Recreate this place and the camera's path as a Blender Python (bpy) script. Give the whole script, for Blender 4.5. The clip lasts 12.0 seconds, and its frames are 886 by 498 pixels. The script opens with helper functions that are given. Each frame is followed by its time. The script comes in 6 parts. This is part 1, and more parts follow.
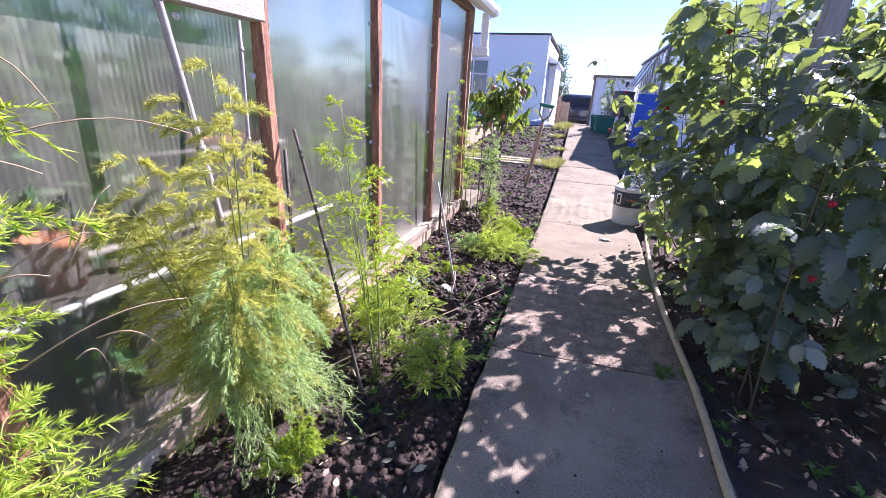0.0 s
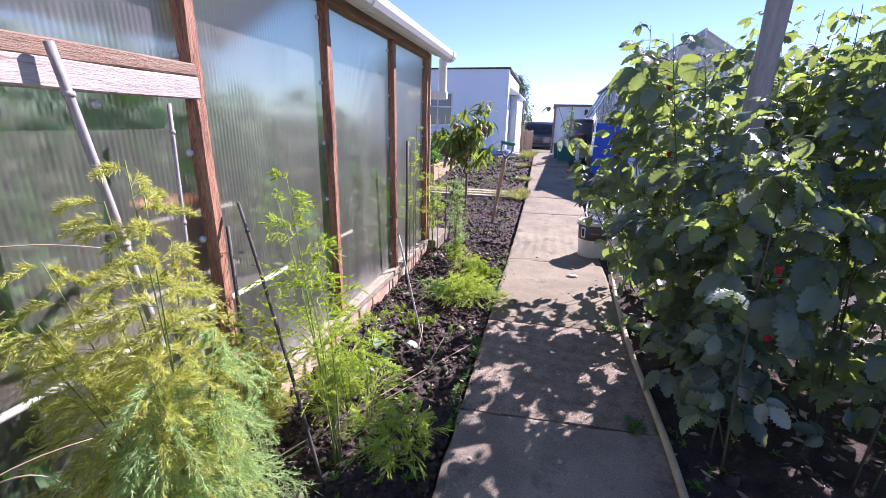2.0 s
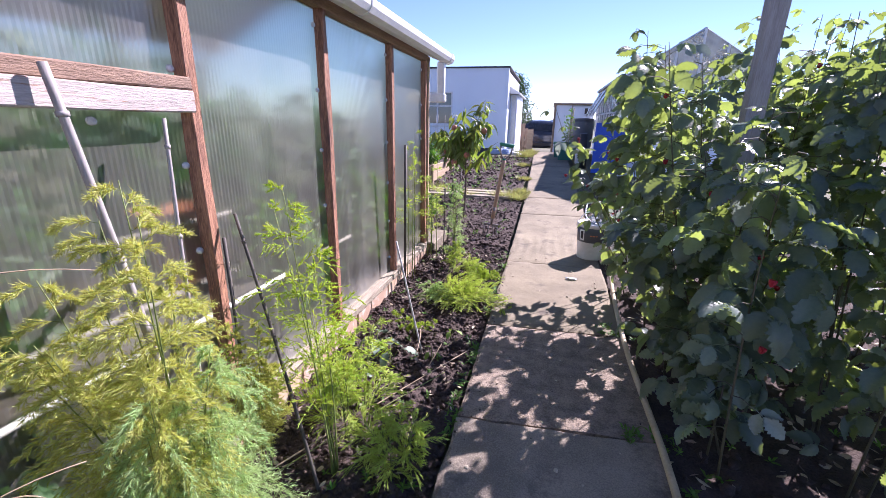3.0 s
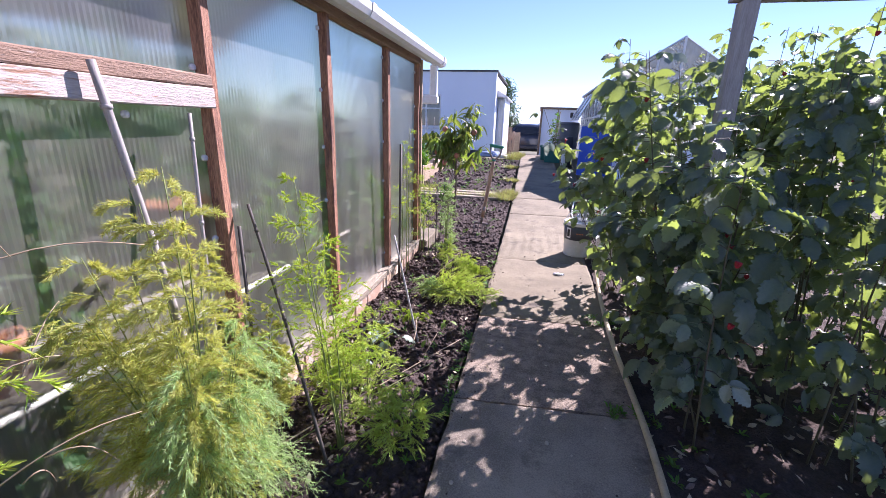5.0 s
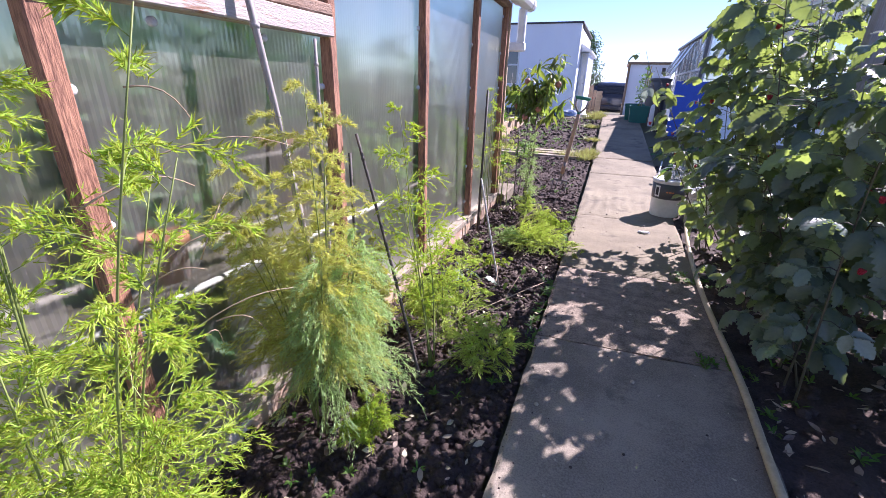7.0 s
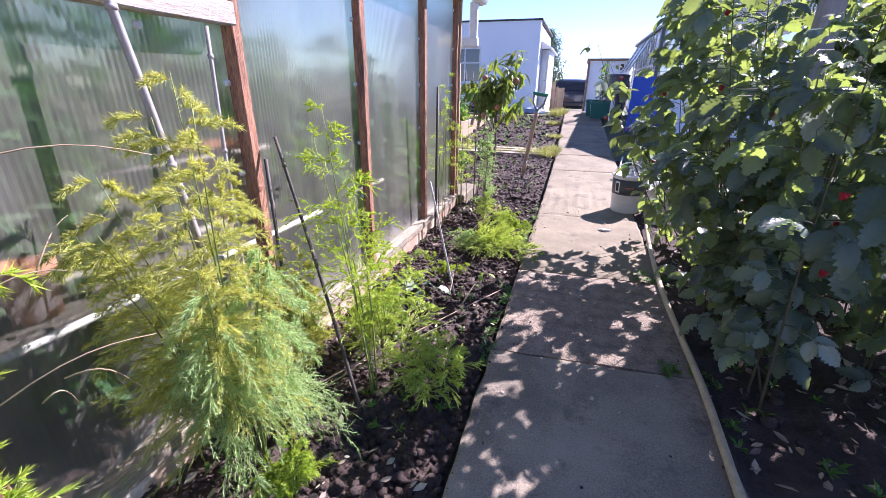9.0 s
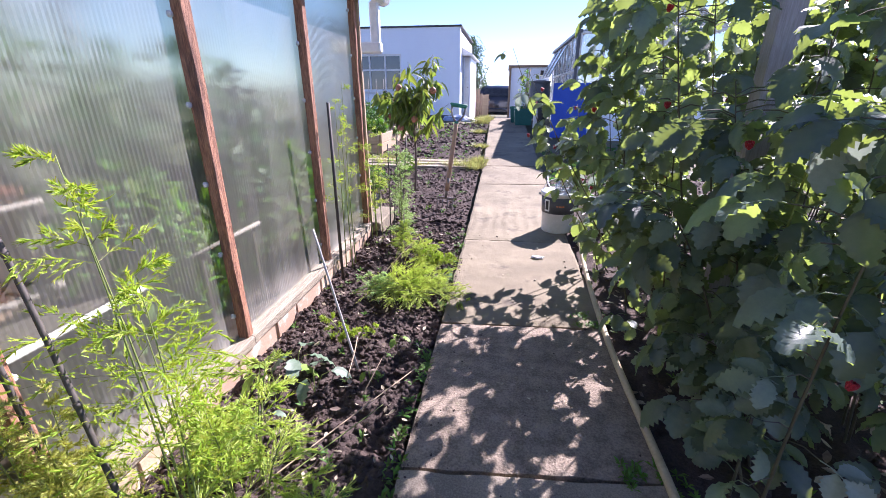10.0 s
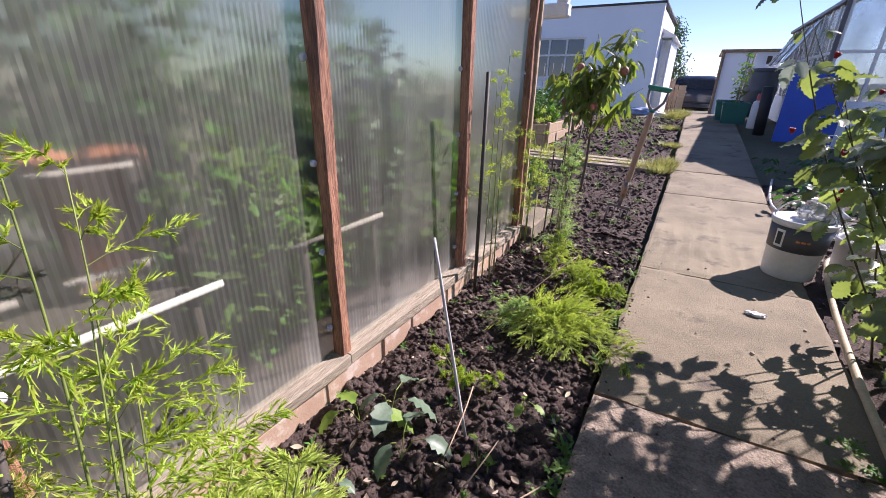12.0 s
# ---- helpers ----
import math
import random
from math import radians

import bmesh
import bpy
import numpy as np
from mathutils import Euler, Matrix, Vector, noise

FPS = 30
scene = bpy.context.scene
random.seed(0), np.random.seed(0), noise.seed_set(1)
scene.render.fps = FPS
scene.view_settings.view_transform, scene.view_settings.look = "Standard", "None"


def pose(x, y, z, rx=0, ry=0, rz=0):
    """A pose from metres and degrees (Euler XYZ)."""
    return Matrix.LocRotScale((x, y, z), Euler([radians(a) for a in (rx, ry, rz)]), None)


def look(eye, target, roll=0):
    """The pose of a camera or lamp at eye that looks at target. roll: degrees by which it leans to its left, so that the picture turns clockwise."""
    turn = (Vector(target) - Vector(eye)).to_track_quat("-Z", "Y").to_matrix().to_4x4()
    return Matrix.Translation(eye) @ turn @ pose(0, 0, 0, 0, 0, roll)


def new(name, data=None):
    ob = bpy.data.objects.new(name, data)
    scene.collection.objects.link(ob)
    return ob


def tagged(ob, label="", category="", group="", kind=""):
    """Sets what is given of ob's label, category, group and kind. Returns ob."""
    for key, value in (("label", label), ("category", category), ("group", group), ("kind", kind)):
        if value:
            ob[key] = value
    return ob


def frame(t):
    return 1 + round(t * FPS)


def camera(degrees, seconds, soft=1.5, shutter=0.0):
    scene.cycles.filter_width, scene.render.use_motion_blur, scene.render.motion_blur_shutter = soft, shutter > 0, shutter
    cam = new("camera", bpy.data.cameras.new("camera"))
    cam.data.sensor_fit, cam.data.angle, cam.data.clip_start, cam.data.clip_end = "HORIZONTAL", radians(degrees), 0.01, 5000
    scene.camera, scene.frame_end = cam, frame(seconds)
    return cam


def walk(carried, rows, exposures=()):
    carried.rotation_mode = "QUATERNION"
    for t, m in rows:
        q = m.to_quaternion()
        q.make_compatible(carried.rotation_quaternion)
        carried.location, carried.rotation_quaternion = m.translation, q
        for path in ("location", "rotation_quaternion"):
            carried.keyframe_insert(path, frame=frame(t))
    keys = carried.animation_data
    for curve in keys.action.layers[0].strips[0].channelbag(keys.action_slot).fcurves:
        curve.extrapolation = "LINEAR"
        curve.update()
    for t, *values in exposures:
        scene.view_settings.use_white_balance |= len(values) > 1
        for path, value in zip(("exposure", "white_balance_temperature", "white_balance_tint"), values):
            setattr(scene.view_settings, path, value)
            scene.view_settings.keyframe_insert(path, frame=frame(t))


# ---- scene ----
cam = camera(94.4, 12.0, soft=0.8)
PATH = [
    (0, (0.007, 2.016, 1.148), (-0.544, 3.806, 0.446), 3.2),
    (0.5, (0.025, 2.051, 1.18), (-0.499, 3.863, 0.517), 3.2),
    (1, (0.04, 2.111, 1.246), (-0.448, 3.948, 0.621), 2.5),
    (1.5, (0.058, 2.139, 1.276), (-0.409, 3.99, 0.681), 1.8),
    (2, (0.043, 2.137, 1.293), (-0.409, 3.997, 0.711), 1.3),
    (2.5, (0.053, 2.163, 1.342), (-0.406, 4.017, 0.751), 0.9),
    (4.3, (0.063, 2.058, 1.334), (-0.363, 3.924, 0.754), 2.4),
    (4.5, (0.087, 2.042, 1.337), (-0.323, 3.915, 0.766), 2.1),
    (5, (0.035, 2.004, 1.322), (-0.357, 3.878, 0.744), 1.8),
    (5.5, (-0.035, 1.966, 1.291), (-0.418, 3.836, 0.693), 2.2),
    (6, (-0.04, 1.971, 1.282), (-0.404, 3.847, 0.692), 2.5),
    (6.5, (-0.046, 1.948, 1.29), (-0.538, 3.77, 0.627), 2.0),
    (6.7, (-0.065, 1.884, 1.233), (-0.638, 3.663, 0.522), 1.8),
    (8.3, (0.045, 1.866, 1.152), (-0.738, 3.535, 0.375), 1.0),
    (8.5, (0.062, 1.899, 1.157), (-0.672, 3.598, 0.4), 0.8),
    (9, (0.009, 2.102, 1.179), (-0.538, 3.877, 0.437), 0.7),
    (9.5, (0.006, 2.389, 1.205), (-0.344, 4.214, 0.467), 0.3),
    (10, (0.049, 2.734, 1.224), (-0.216, 4.583, 0.509), -0.1),
    (10.5, (0.001, 2.998, 1.272), (-0.281, 4.858, 0.593), 0.1),
    (11, (-0.09, 3.264, 1.22), (-0.492, 5.096, 0.525), 1.0),
    (11.5, (-0.104, 3.352, 1.165), (-0.77, 5.09, 0.431), 1.1),
    (12, (-0.131, 3.329, 1.12), (-1.058, 4.931, 0.362), 1.2),
]
walk(cam, [(t, look(eye, target, roll)) for t, eye, target, roll in PATH], [(0.0, 1.74, 5850, 38), (1.5, 1.46, 5900, 35), (6.5, 1.46, 5900, 35), (8.5, 1.60, 5850, 36), (10.0, 1.66, 5900, 33), (11.0, 1.42, 6150, 31), (12.0, 1.06, 6250, 31)])

# ---- light ----
SUN_EL, SUN_AZ = radians(38), math.atan2(0.55, 0.83)   # azimuth from +y towards +x
world = bpy.data.worlds.new("sky")
scene.world = world
world.use_nodes = True
wn = world.node_tree.nodes
sky = wn.new("ShaderNodeTexSky")
sky.sky_type, sky.sun_disc = "NISHITA", False
sky.sun_elevation, sky.sun_rotation = SUN_EL, SUN_AZ
sky.altitude, sky.air_density, sky.dust_density, sky.ozone_density = 300, 0.72, 0.0, 3.2
world.node_tree.links.new(sky.outputs[0], wn["Background"].inputs[0])
wn["Background"].inputs[1].default_value = 0.08
sun = new("sun", bpy.data.lights.new("sun", "SUN"))
sun.data.energy, sun.data.angle, sun.data.color = 5.0, radians(0.55), (1.0, 0.95, 0.87)
to_sun = Vector((math.sin(SUN_AZ) * math.cos(SUN_EL), math.cos(SUN_AZ) * math.cos(SUN_EL), math.sin(SUN_EL)))
sun.matrix_world = look(to_sun * 30, (0, 0, 0))


# ---- small helpers ----
def ground_z(y):
    u = min(1.0, max(0.0, (y - 6.0) / 10.0))
    d = min(1.0, max(0.0, (y - 17.2) / 4.5))
    return 0.5 * u * u * (3 - 2 * u) - 0.5 * d * d * (3 - 2 * d)


class Geo:
    """Vertices and faces of one mesh."""

    def __init__(self):
        self.v, self.f = [], []

    def add(self, verts, faces):
        n = len(self.v)
        self.v.extend(tuple(p) for p in verts)
        self.f.extend(tuple(i + n for i in q) for q in faces)
        return self

    def box(self, lo, hi, b=0.003, m=None):
        """A box with chamfered edges."""
        c = [(lo[i] + hi[i]) / 2 for i in range(3)]
        h = [(hi[i] - lo[i]) / 2 for i in range(3)]
        b = max(1e-5, min(b, 0.45 * min(h)))
        verts, key = [], {}
        for sx in (-1, 1):
            for sy in (-1, 1):
                for sz in (-1, 1):
                    s = (sx, sy, sz)
                    for ax in range(3):
                        p = [c[i] + s[i] * (h[i] - (0 if i == ax else b)) for i in range(3)]
                        key[(s, ax)] = len(verts)
                        verts.append(Vector(p) if m is None else m @ Vector(p))
        faces = []
        for ax in range(3):
            u, w = (ax + 1) % 3, (ax + 2) % 3
            for s in (-1, 1):
                q = []
                for a, d in ((-1, -1), (1, -1), (1, 1), (-1, 1)):
                    t = [0, 0, 0]
                    t[ax], t[u], t[w] = s, a, d
                    q.append(key[(tuple(t), ax)])
                faces.append(q if s > 0 else q[::-1])
        for ax in range(3):
            u, w = (ax + 1) % 3, (ax + 2) % 3
            for a in (-1, 1):
                for d in (-1, 1):
                    t0, t1 = [0, 0, 0], [0, 0, 0]
                    t0[ax], t1[ax] = -1, 1
                    t0[u] = t1[u] = a
                    t0[w] = t1[w] = d
                    t0, t1 = tuple(t0), tuple(t1)
                    q = [key[(t0, u)], key[(t1, u)], key[(t1, w)], key[(t0, w)]]
                    faces.append(q if a * d < 0 else q[::-1])
        for sx in (-1, 1):
            for sy in (-1, 1):
                for sz in (-1, 1):
                    s = (sx, sy, sz)
                    q = [key[(s, 0)], key[(s, 1)], key[(s, 2)]]
                    faces.append(q if sx * sy * sz > 0 else q[::-1])
        return self.add(verts, faces)

    def tube(self, pts, r0, r1=None, n=8, caps=True):
        pts = [Vector(p) for p in pts]
        r1 = r0 if r1 is None else r1
        verts, faces = [], []
        last = None
        for i, p in enumerate(pts):
            d = (pts[min(i + 1, len(pts) - 1)] - pts[max(i - 1, 0)]).normalized()
            ref = Vector((0, 0, 1)) if abs(d.z) < 0.9 else Vector((1, 0, 0))
            if last is not None:
                ref = last
            a = d.cross(ref).normalized()
            c = a.cross(d).normalized()
            last = c
            r = r0 + (r1 - r0) * i / (len(pts) - 1)
            for k in range(n):
                w = 2 * math.pi * k / n
                verts.append(p + a * (math.cos(w) * r) + c * (math.sin(w) * r))
        for i in range(len(pts) - 1):
            for k in range(n):
                k2 = (k + 1) % n
                faces.append((i * n + k, i * n + k2, (i + 1) * n + k2, (i + 1) * n + k))
        if caps:
            faces.append(tuple(range(n))[::-1])
            faces.append(tuple((len(pts) - 1) * n + k for k in range(n)))
        return self.add(verts, faces)

    def lathe(self, prof, n=32, at=(0, 0, 0)):
        """A turned shape: prof is a row of (radius, height)."""
        verts, faces = [], []
        for r, z in prof:
            for k in range(n):
                w = 2 * math.pi * k / n
                verts.append((at[0] + r * math.cos(w), at[1] + r * math.sin(w), at[2] + z))
        for i in range(len(prof) - 1):
            for k in range(n):
                k2 = (k + 1) % n
                faces.append((i * n + k, i * n + k2, (i + 1) * n + k2, (i + 1) * n + k))
        return self.add(verts, faces)

    def mesh(self, name, mat, smooth=False):
        me = bpy.data.meshes.new(name)
        me.from_pydata(self.v, [], self.f)
        me.materials.append(mat)
        if smooth:
            me.polygons.foreach_set("use_smooth", [True] * len(me.polygons))
        me.update()
        return me


def part(name, geo, mat, parent=None, label="", smooth=False):
    """Links a shape as one mesh object, under a thing or a part."""
    me = geo if isinstance(geo, bpy.types.Mesh) else geo.mesh(name, mat, smooth)
    ob = new(name, me)
    if parent is not None:
        ob.parent = parent
    if label:
        tagged(ob, label)
    return ob


def thing(name, label, category, group="", kind="", at=(0, 0, 0)):
    ob = new(name)
    ob.empty_display_size = 0.1
    ob.location = at
    return tagged(ob, label, category, group, kind)


def smooth_by_angle(ob):
    ob.data.polygons.foreach_set("use_smooth", [True] * len(ob.data.polygons))
    return ob


# ---- materials ----
def material(name, col, col2=None, rough=0.7, scale=6.0, fine=60.0, bump=0.3, depth=0.004, metal=0.0, stretch=(1, 1, 1),
             trans=0.0, trans_col=None, island=0.0, obj=0.0, spots=None, spec=0.5, coords="Object", span=(0.36, 0.76)):
    """A surface with variation at two scales. spots: (colour, scale, threshold, softness) for stains with edges of their own."""
    mt = bpy.data.materials.new(name)
    mt.use_nodes = True
    nt = mt.node_tree
    N, L = nt.nodes, nt.links
    p = N["Principled BSDF"]
    p.inputs["Roughness"].default_value = rough
    p.inputs["Metallic"].default_value = metal
    p.inputs["Specular IOR Level"].default_value = spec
    tc = N.new("ShaderNodeTexCoord")
    mp = N.new("ShaderNodeMapping")
    mp.inputs["Scale"].default_value = stretch
    L.new(tc.outputs[coords], mp.inputs[0])
    n1, n2 = N.new("ShaderNodeTexNoise"), N.new("ShaderNodeTexNoise")
    for n, s, d in ((n1, scale, 5), (n2, fine, 4)):
        n.inputs["Scale"].default_value, n.inputs["Detail"].default_value, n.inputs["Roughness"].default_value = s, d, 0.62
        L.new(mp.outputs[0], n.inputs["Vector"])
    add = N.new("ShaderNodeMath")
    add.operation = "MULTIPLY_ADD"
    L.new(n2.outputs["Fac"], add.inputs[0])
    add.inputs[1].default_value = 0.55
    half = N.new("ShaderNodeMath")
    half.operation = "MULTIPLY"
    half.inputs[1].default_value = 0.6
    L.new(n1.outputs["Fac"], half.inputs[0])
    L.new(half.outputs[0], add.inputs[2])
    ramp = N.new("ShaderNodeValToRGB")
    c2 = col2 or tuple(c * 0.62 for c in col)
    ramp.color_ramp.elements[0].position, ramp.color_ramp.elements[1].position = span
    ramp.color_ramp.elements[0].color, ramp.color_ramp.elements[1].color = (*c2, 1), (*col, 1)
    L.new(add.outputs[0], ramp.inputs[0])
    out = ramp.outputs[0]
    if spots:
        sc, ss, st, sw = spots
        n3 = N.new("ShaderNodeTexNoise")
        n3.inputs["Scale"].default_value, n3.inputs["Detail"].default_value, n3.inputs["Roughness"].default_value = ss, 6, 0.7
        L.new(mp.outputs[0], n3.inputs["Vector"])
        mr = N.new("ShaderNodeMapRange")
        mr.inputs["From Min"].default_value, mr.inputs["From Max"].default_value = st, st + sw
        L.new(n3.outputs["Fac"], mr.inputs["Value"])
        mx = N.new("ShaderNodeMixRGB")
        mx.inputs[2].default_value = (*sc, 1)
        L.new(mr.outputs[0], mx.inputs[0])
        L.new(out, mx.inputs[1])
        out = mx.outputs[0]
    if island or obj:
        if island:
            src = N.new("ShaderNodeNewGeometry").outputs["Random Per Island"]
        else:
            src = N.new("ShaderNodeObjectInfo").outputs["Random"]
        amount = island or obj
        hs = N.new("ShaderNodeHueSaturation")
        for sock, k, base in (("Value", 1.0, 1.0), ("Hue", 0.07, 0.5)):
            mr = N.new("ShaderNodeMapRange")
            mr.inputs["To Min"].default_value, mr.inputs["To Max"].default_value = base - amount * k, base + amount * k
            L.new(src, mr.inputs["Value"])
            L.new(mr.outputs[0], hs.inputs[sock])
        L.new(out, hs.inputs["Color"])
        out = hs.outputs[0]
    L.new(out, p.inputs["Base Color"])
    if bump:
        bp = N.new("ShaderNodeBump")
        bp.inputs["Strength"].default_value, bp.inputs["Distance"].default_value = bump, depth
        L.new(add.outputs[0], bp.inputs["Height"])
        L.new(bp.outputs[0], p.inputs["Normal"])
    if trans:
        tr = N.new("ShaderNodeBsdfTranslucent")
        if trans_col:
            mx = N.new("ShaderNodeMixRGB")
            mx.blend_type, mx.inputs[0].default_value = "MULTIPLY", 1.0
            mx.inputs[2].default_value = (*trans_col, 1)
            L.new(out, mx.inputs[1])
            L.new(mx.outputs[0], tr.inputs[0])
        else:
            L.new(out, tr.inputs[0])
        ms = N.new("ShaderNodeMixShader")
        ms.inputs[0].default_value = trans
        L.new(p.outputs[0], ms.inputs[1])
        L.new(tr.outputs[0], ms.inputs[2])
        L.new(ms.outputs[0], N["Material Output"].inputs["Surface"])
    return mt


def panel_material(name, haze=0.13, rough=0.34, tint=(0.82, 0.87, 0.85), clear=False):
    """Twin-wall plastic sheet: blurred see-through, dusty, glossy outside."""
    mt = bpy.data.materials.new(name)
    mt.use_nodes = True
    nt = mt.node_tree
    N, L = nt.nodes, nt.links
    N.remove(N["Principled BSDF"])
    rf = N.new("ShaderNodeBsdfRefraction")
    rf.inputs["Color"].default_value, rf.inputs["Roughness"].default_value, rf.inputs["IOR"].default_value = (*tint, 1), rough, 1.12
    tc = N.new("ShaderNodeTexCoord")
    mp = N.new("ShaderNodeMapping")
    mp.inputs["Scale"].default_value = (1, 3.0, 0.45)
    L.new(tc.outputs["Object"], mp.inputs[0])
    n1 = N.new("ShaderNodeTexNoise")
    n1.inputs["Scale"].default_value, n1.inputs["Detail"].default_value, n1.inputs["Roughness"].default_value = 3.0, 7, 0.65
    L.new(mp.outputs[0], n1.inputs["Vector"])
    # grime, thickest where rain splashes soil against the sheet
    sp = N.new("ShaderNodeSeparateXYZ")
    L.new(tc.outputs["Object"], sp.inputs[0])
    low = N.new("ShaderNodeMapRange")
    low.inputs["From Min"].default_value, low.inputs["From Max"].default_value = 0.33, 0.09
    low.inputs["To Min"].default_value, low.inputs["To Max"].default_value = 0.0, 0.42
    L.new(sp.outputs["Z"], low.inputs["Value"])
    mr = N.new("ShaderNodeMapRange")
    mr.inputs["From Min"].default_value, mr.inputs["From Max"].default_value = 0.35, 0.75
    mr.inputs["To Min"].default_value, mr.inputs["To Max"].default_value = haze * 0.6, haze * 1.5
    L.new(n1.outputs["Fac"], mr.inputs["Value"])
    mul = N.new("ShaderNodeMath")
    mul.operation = "MULTIPLY"
    L.new(low.outputs[0], mul.inputs[0])
    L.new(n1.outputs["Fac"], mul.inputs[1])
    ad = N.new("ShaderNodeMath")
    ad.operation, ad.use_clamp = "ADD", True
    L.new(mr.outputs[0], ad.inputs[0])
    L.new(mul.outputs[0], ad.inputs[1])
    df = N.new("ShaderNodeBsdfDiffuse")
    df.inputs[0].default_value = (0.62, 0.62, 0.56, 1)
    m1 = N.new("ShaderNodeMixShader")
    L.new(ad.outputs[0], m1.inputs[0])
    L.new(rf.outputs[0], m1.inputs[1])
    L.new(df.outputs[0], m1.inputs[2])
    gl = N.new("ShaderNodeBsdfGlossy")
    gl.inputs["Roughness"].default_value = 0.26
    bp = N.new("ShaderNodeBump")
    n4 = N.new("ShaderNodeTexNoise")
    n4.inputs["Scale"].default_value = 2.2
    L.new(tc.outputs["Object"], n4.inputs["Vector"])
    L.new(n4.outputs["Fac"], bp.inputs["Height"])
    bp.inputs["Distance"].default_value, bp.inputs["Strength"].default_value = 0.05, 0.5
    L.new(bp.outputs[0], gl.inputs["Normal"])
    fr = N.new("ShaderNodeFresnel")
    fr.inputs["IOR"].default_value = 1.7
    m2 = N.new("ShaderNodeMixShader")
    L.new(fr.outputs[0], m2.inputs[0])
    L.new(m1.outputs[0], m2.inputs[1])
    L.new(gl.outputs[0], m2.inputs[2])
    L.new(m2.outputs[0], N["Material Output"].inputs["Surface"])
    return mt


CONCRETE = material("concrete", (0.29, 0.245, 0.162), (0.145, 0.12, 0.08), 0.92, 2.2, 150, 1.0, 0.008, span=(0.42, 0.70), spots=((0.10, 0.082, 0.064), 3.1, 0.56, 0.13), obj=0.05)
CONCRETE_ROUGH = material("rough_concrete", (0.35, 0.28, 0.21), (0.15, 0.12, 0.09), 0.95, 14, 110, 1.0, 0.016, span=(0.45, 0.68), spots=((0.45, 0.37, 0.29), 3.0, 0.6, 0.1))
# own tone for the slabs before y 3.7, with dark spots
CONCRETE_NEAR = material("near_concrete", (0.34, 0.29, 0.22), (0.175, 0.147, 0.112), 0.92, 2.4, 150, 1.0, 0.006, span=(0.46, 0.68), spots=((0.085, 0.07, 0.058), 4.0, 0.56, 0.16))
SOIL = material("soil", (0.10, 0.068, 0.056), (0.024, 0.017, 0.0145), 0.95, 9, 90, 1.0, 0.02)
CLOD = material("clod", (0.105, 0.071, 0.058), (0.022, 0.0155, 0.013), 0.9, 30, 220, 1.0, 0.012, island=0.2)
GRASS_GROUND = material("rough_ground", (0.16, 0.15, 0.08), (0.08, 0.075, 0.045), 0.95, 1.2, 40, 0.7, 0.02)
WOOD_RED = material("stained_wood", (0.44, 0.22, 0.13), (0.15, 0.065, 0.04), 0.8, 5, 40, 0.9, 0.005, stretch=(6, 6, 0.7), spots=((0.10, 0.06, 0.045), 3.0, 0.58, 0.14), span=(0.45, 0.70))
WOOD_RED_H = material("stained_wood_rail", (0.36, 0.23, 0.155), (0.15, 0.09, 0.062), 0.8, 5, 40, 0.9, 0.006, stretch=(6, 0.7, 6), spots=((0.55, 0.48, 0.42), 3.0, 0.6, 0.1))
WOOD_FLAKED = material("flaked_paint_board", (0.54, 0.48, 0.44), (0.34, 0.29, 0.26), 0.8, 5, 40, 0.9, 0.004, stretch=(6, 0.8, 6), spots=((0.30, 0.17, 0.11), 6.0, 0.56, 0.06))
WOOD_GREY = material("weathered_board", (0.45, 0.385, 0.285), (0.20, 0.165, 0.12), 0.85, 5, 40, 1.0, 0.008, stretch=(8, 0.6, 8), spots=((0.10, 0.08, 0.06), 5.0, 0.58, 0.08), span=(0.42, 0.70))
WOOD_POST = material("grey_post", (0.40, 0.37, 0.35), (0.24, 0.21, 0.19), 0.85, 5, 40, 0.5, 0.004, stretch=(6, 6, 0.6))
WOOD_PALE = material("pale_plank", (0.50, 0.38, 0.25), (0.30, 0.21, 0.13), 0.8, 4, 40, 0.5, 0.004, stretch=(1, 6, 6))
WOOD_FENCE = material("fence_wood", (0.34, 0.24, 0.16), (0.18, 0.12, 0.08), 0.85, 4, 40, 0.5, 0.004, stretch=(6, 6, 0.8))
BRICK = material("brick", (0.57, 0.42, 0.29), (0.42, 0.28, 0.185), 0.9, 7, 120, 0.8, 0.004, obj=0.14, spots=((0.66, 0.57, 0.47), 7, 0.53, 0.10))
MORTAR = material("mortar", (0.52, 0.45, 0.34), (0.32, 0.27, 0.20), 0.95, 10, 120, 0.6, 0.003)
WHITE_PLASTIC = material("white_plastic", (0.78, 0.78, 0.77), (0.60, 0.60, 0.58), 0.4, 3, 30, 0.08, 0.002)
WHITE_WALL = material("white_render", (0.84, 0.89, 0.96), (0.76, 0.81, 0.89), 0.8, 1.2, 60, 0.25, 0.003, stretch=(1, 1, 0.4))
DARK_ROOF = material("roof_felt", (0.09, 0.09, 0.095), (0.045, 0.045, 0.05), 0.9, 3, 80, 0.5, 0.004)
CANE_GREY = material("grey_cane", (0.42, 0.39, 0.37), (0.2, 0.18, 0.17), 0.7, 8, 60, 0.3, 0.002, stretch=(3, 3, 0.5))
CANE_DARK = material("dark_cane", (0.10, 0.085, 0.07), (0.04, 0.035, 0.03), 0.7, 8, 60, 0.3, 0.002, stretch=(3, 3, 0.5))
CANE_PALE = material("pale_rod", (0.62, 0.60, 0.57), (0.42, 0.4, 0.37), 0.6, 8, 60, 0.2, 0.002, stretch=(3, 3, 0.5))
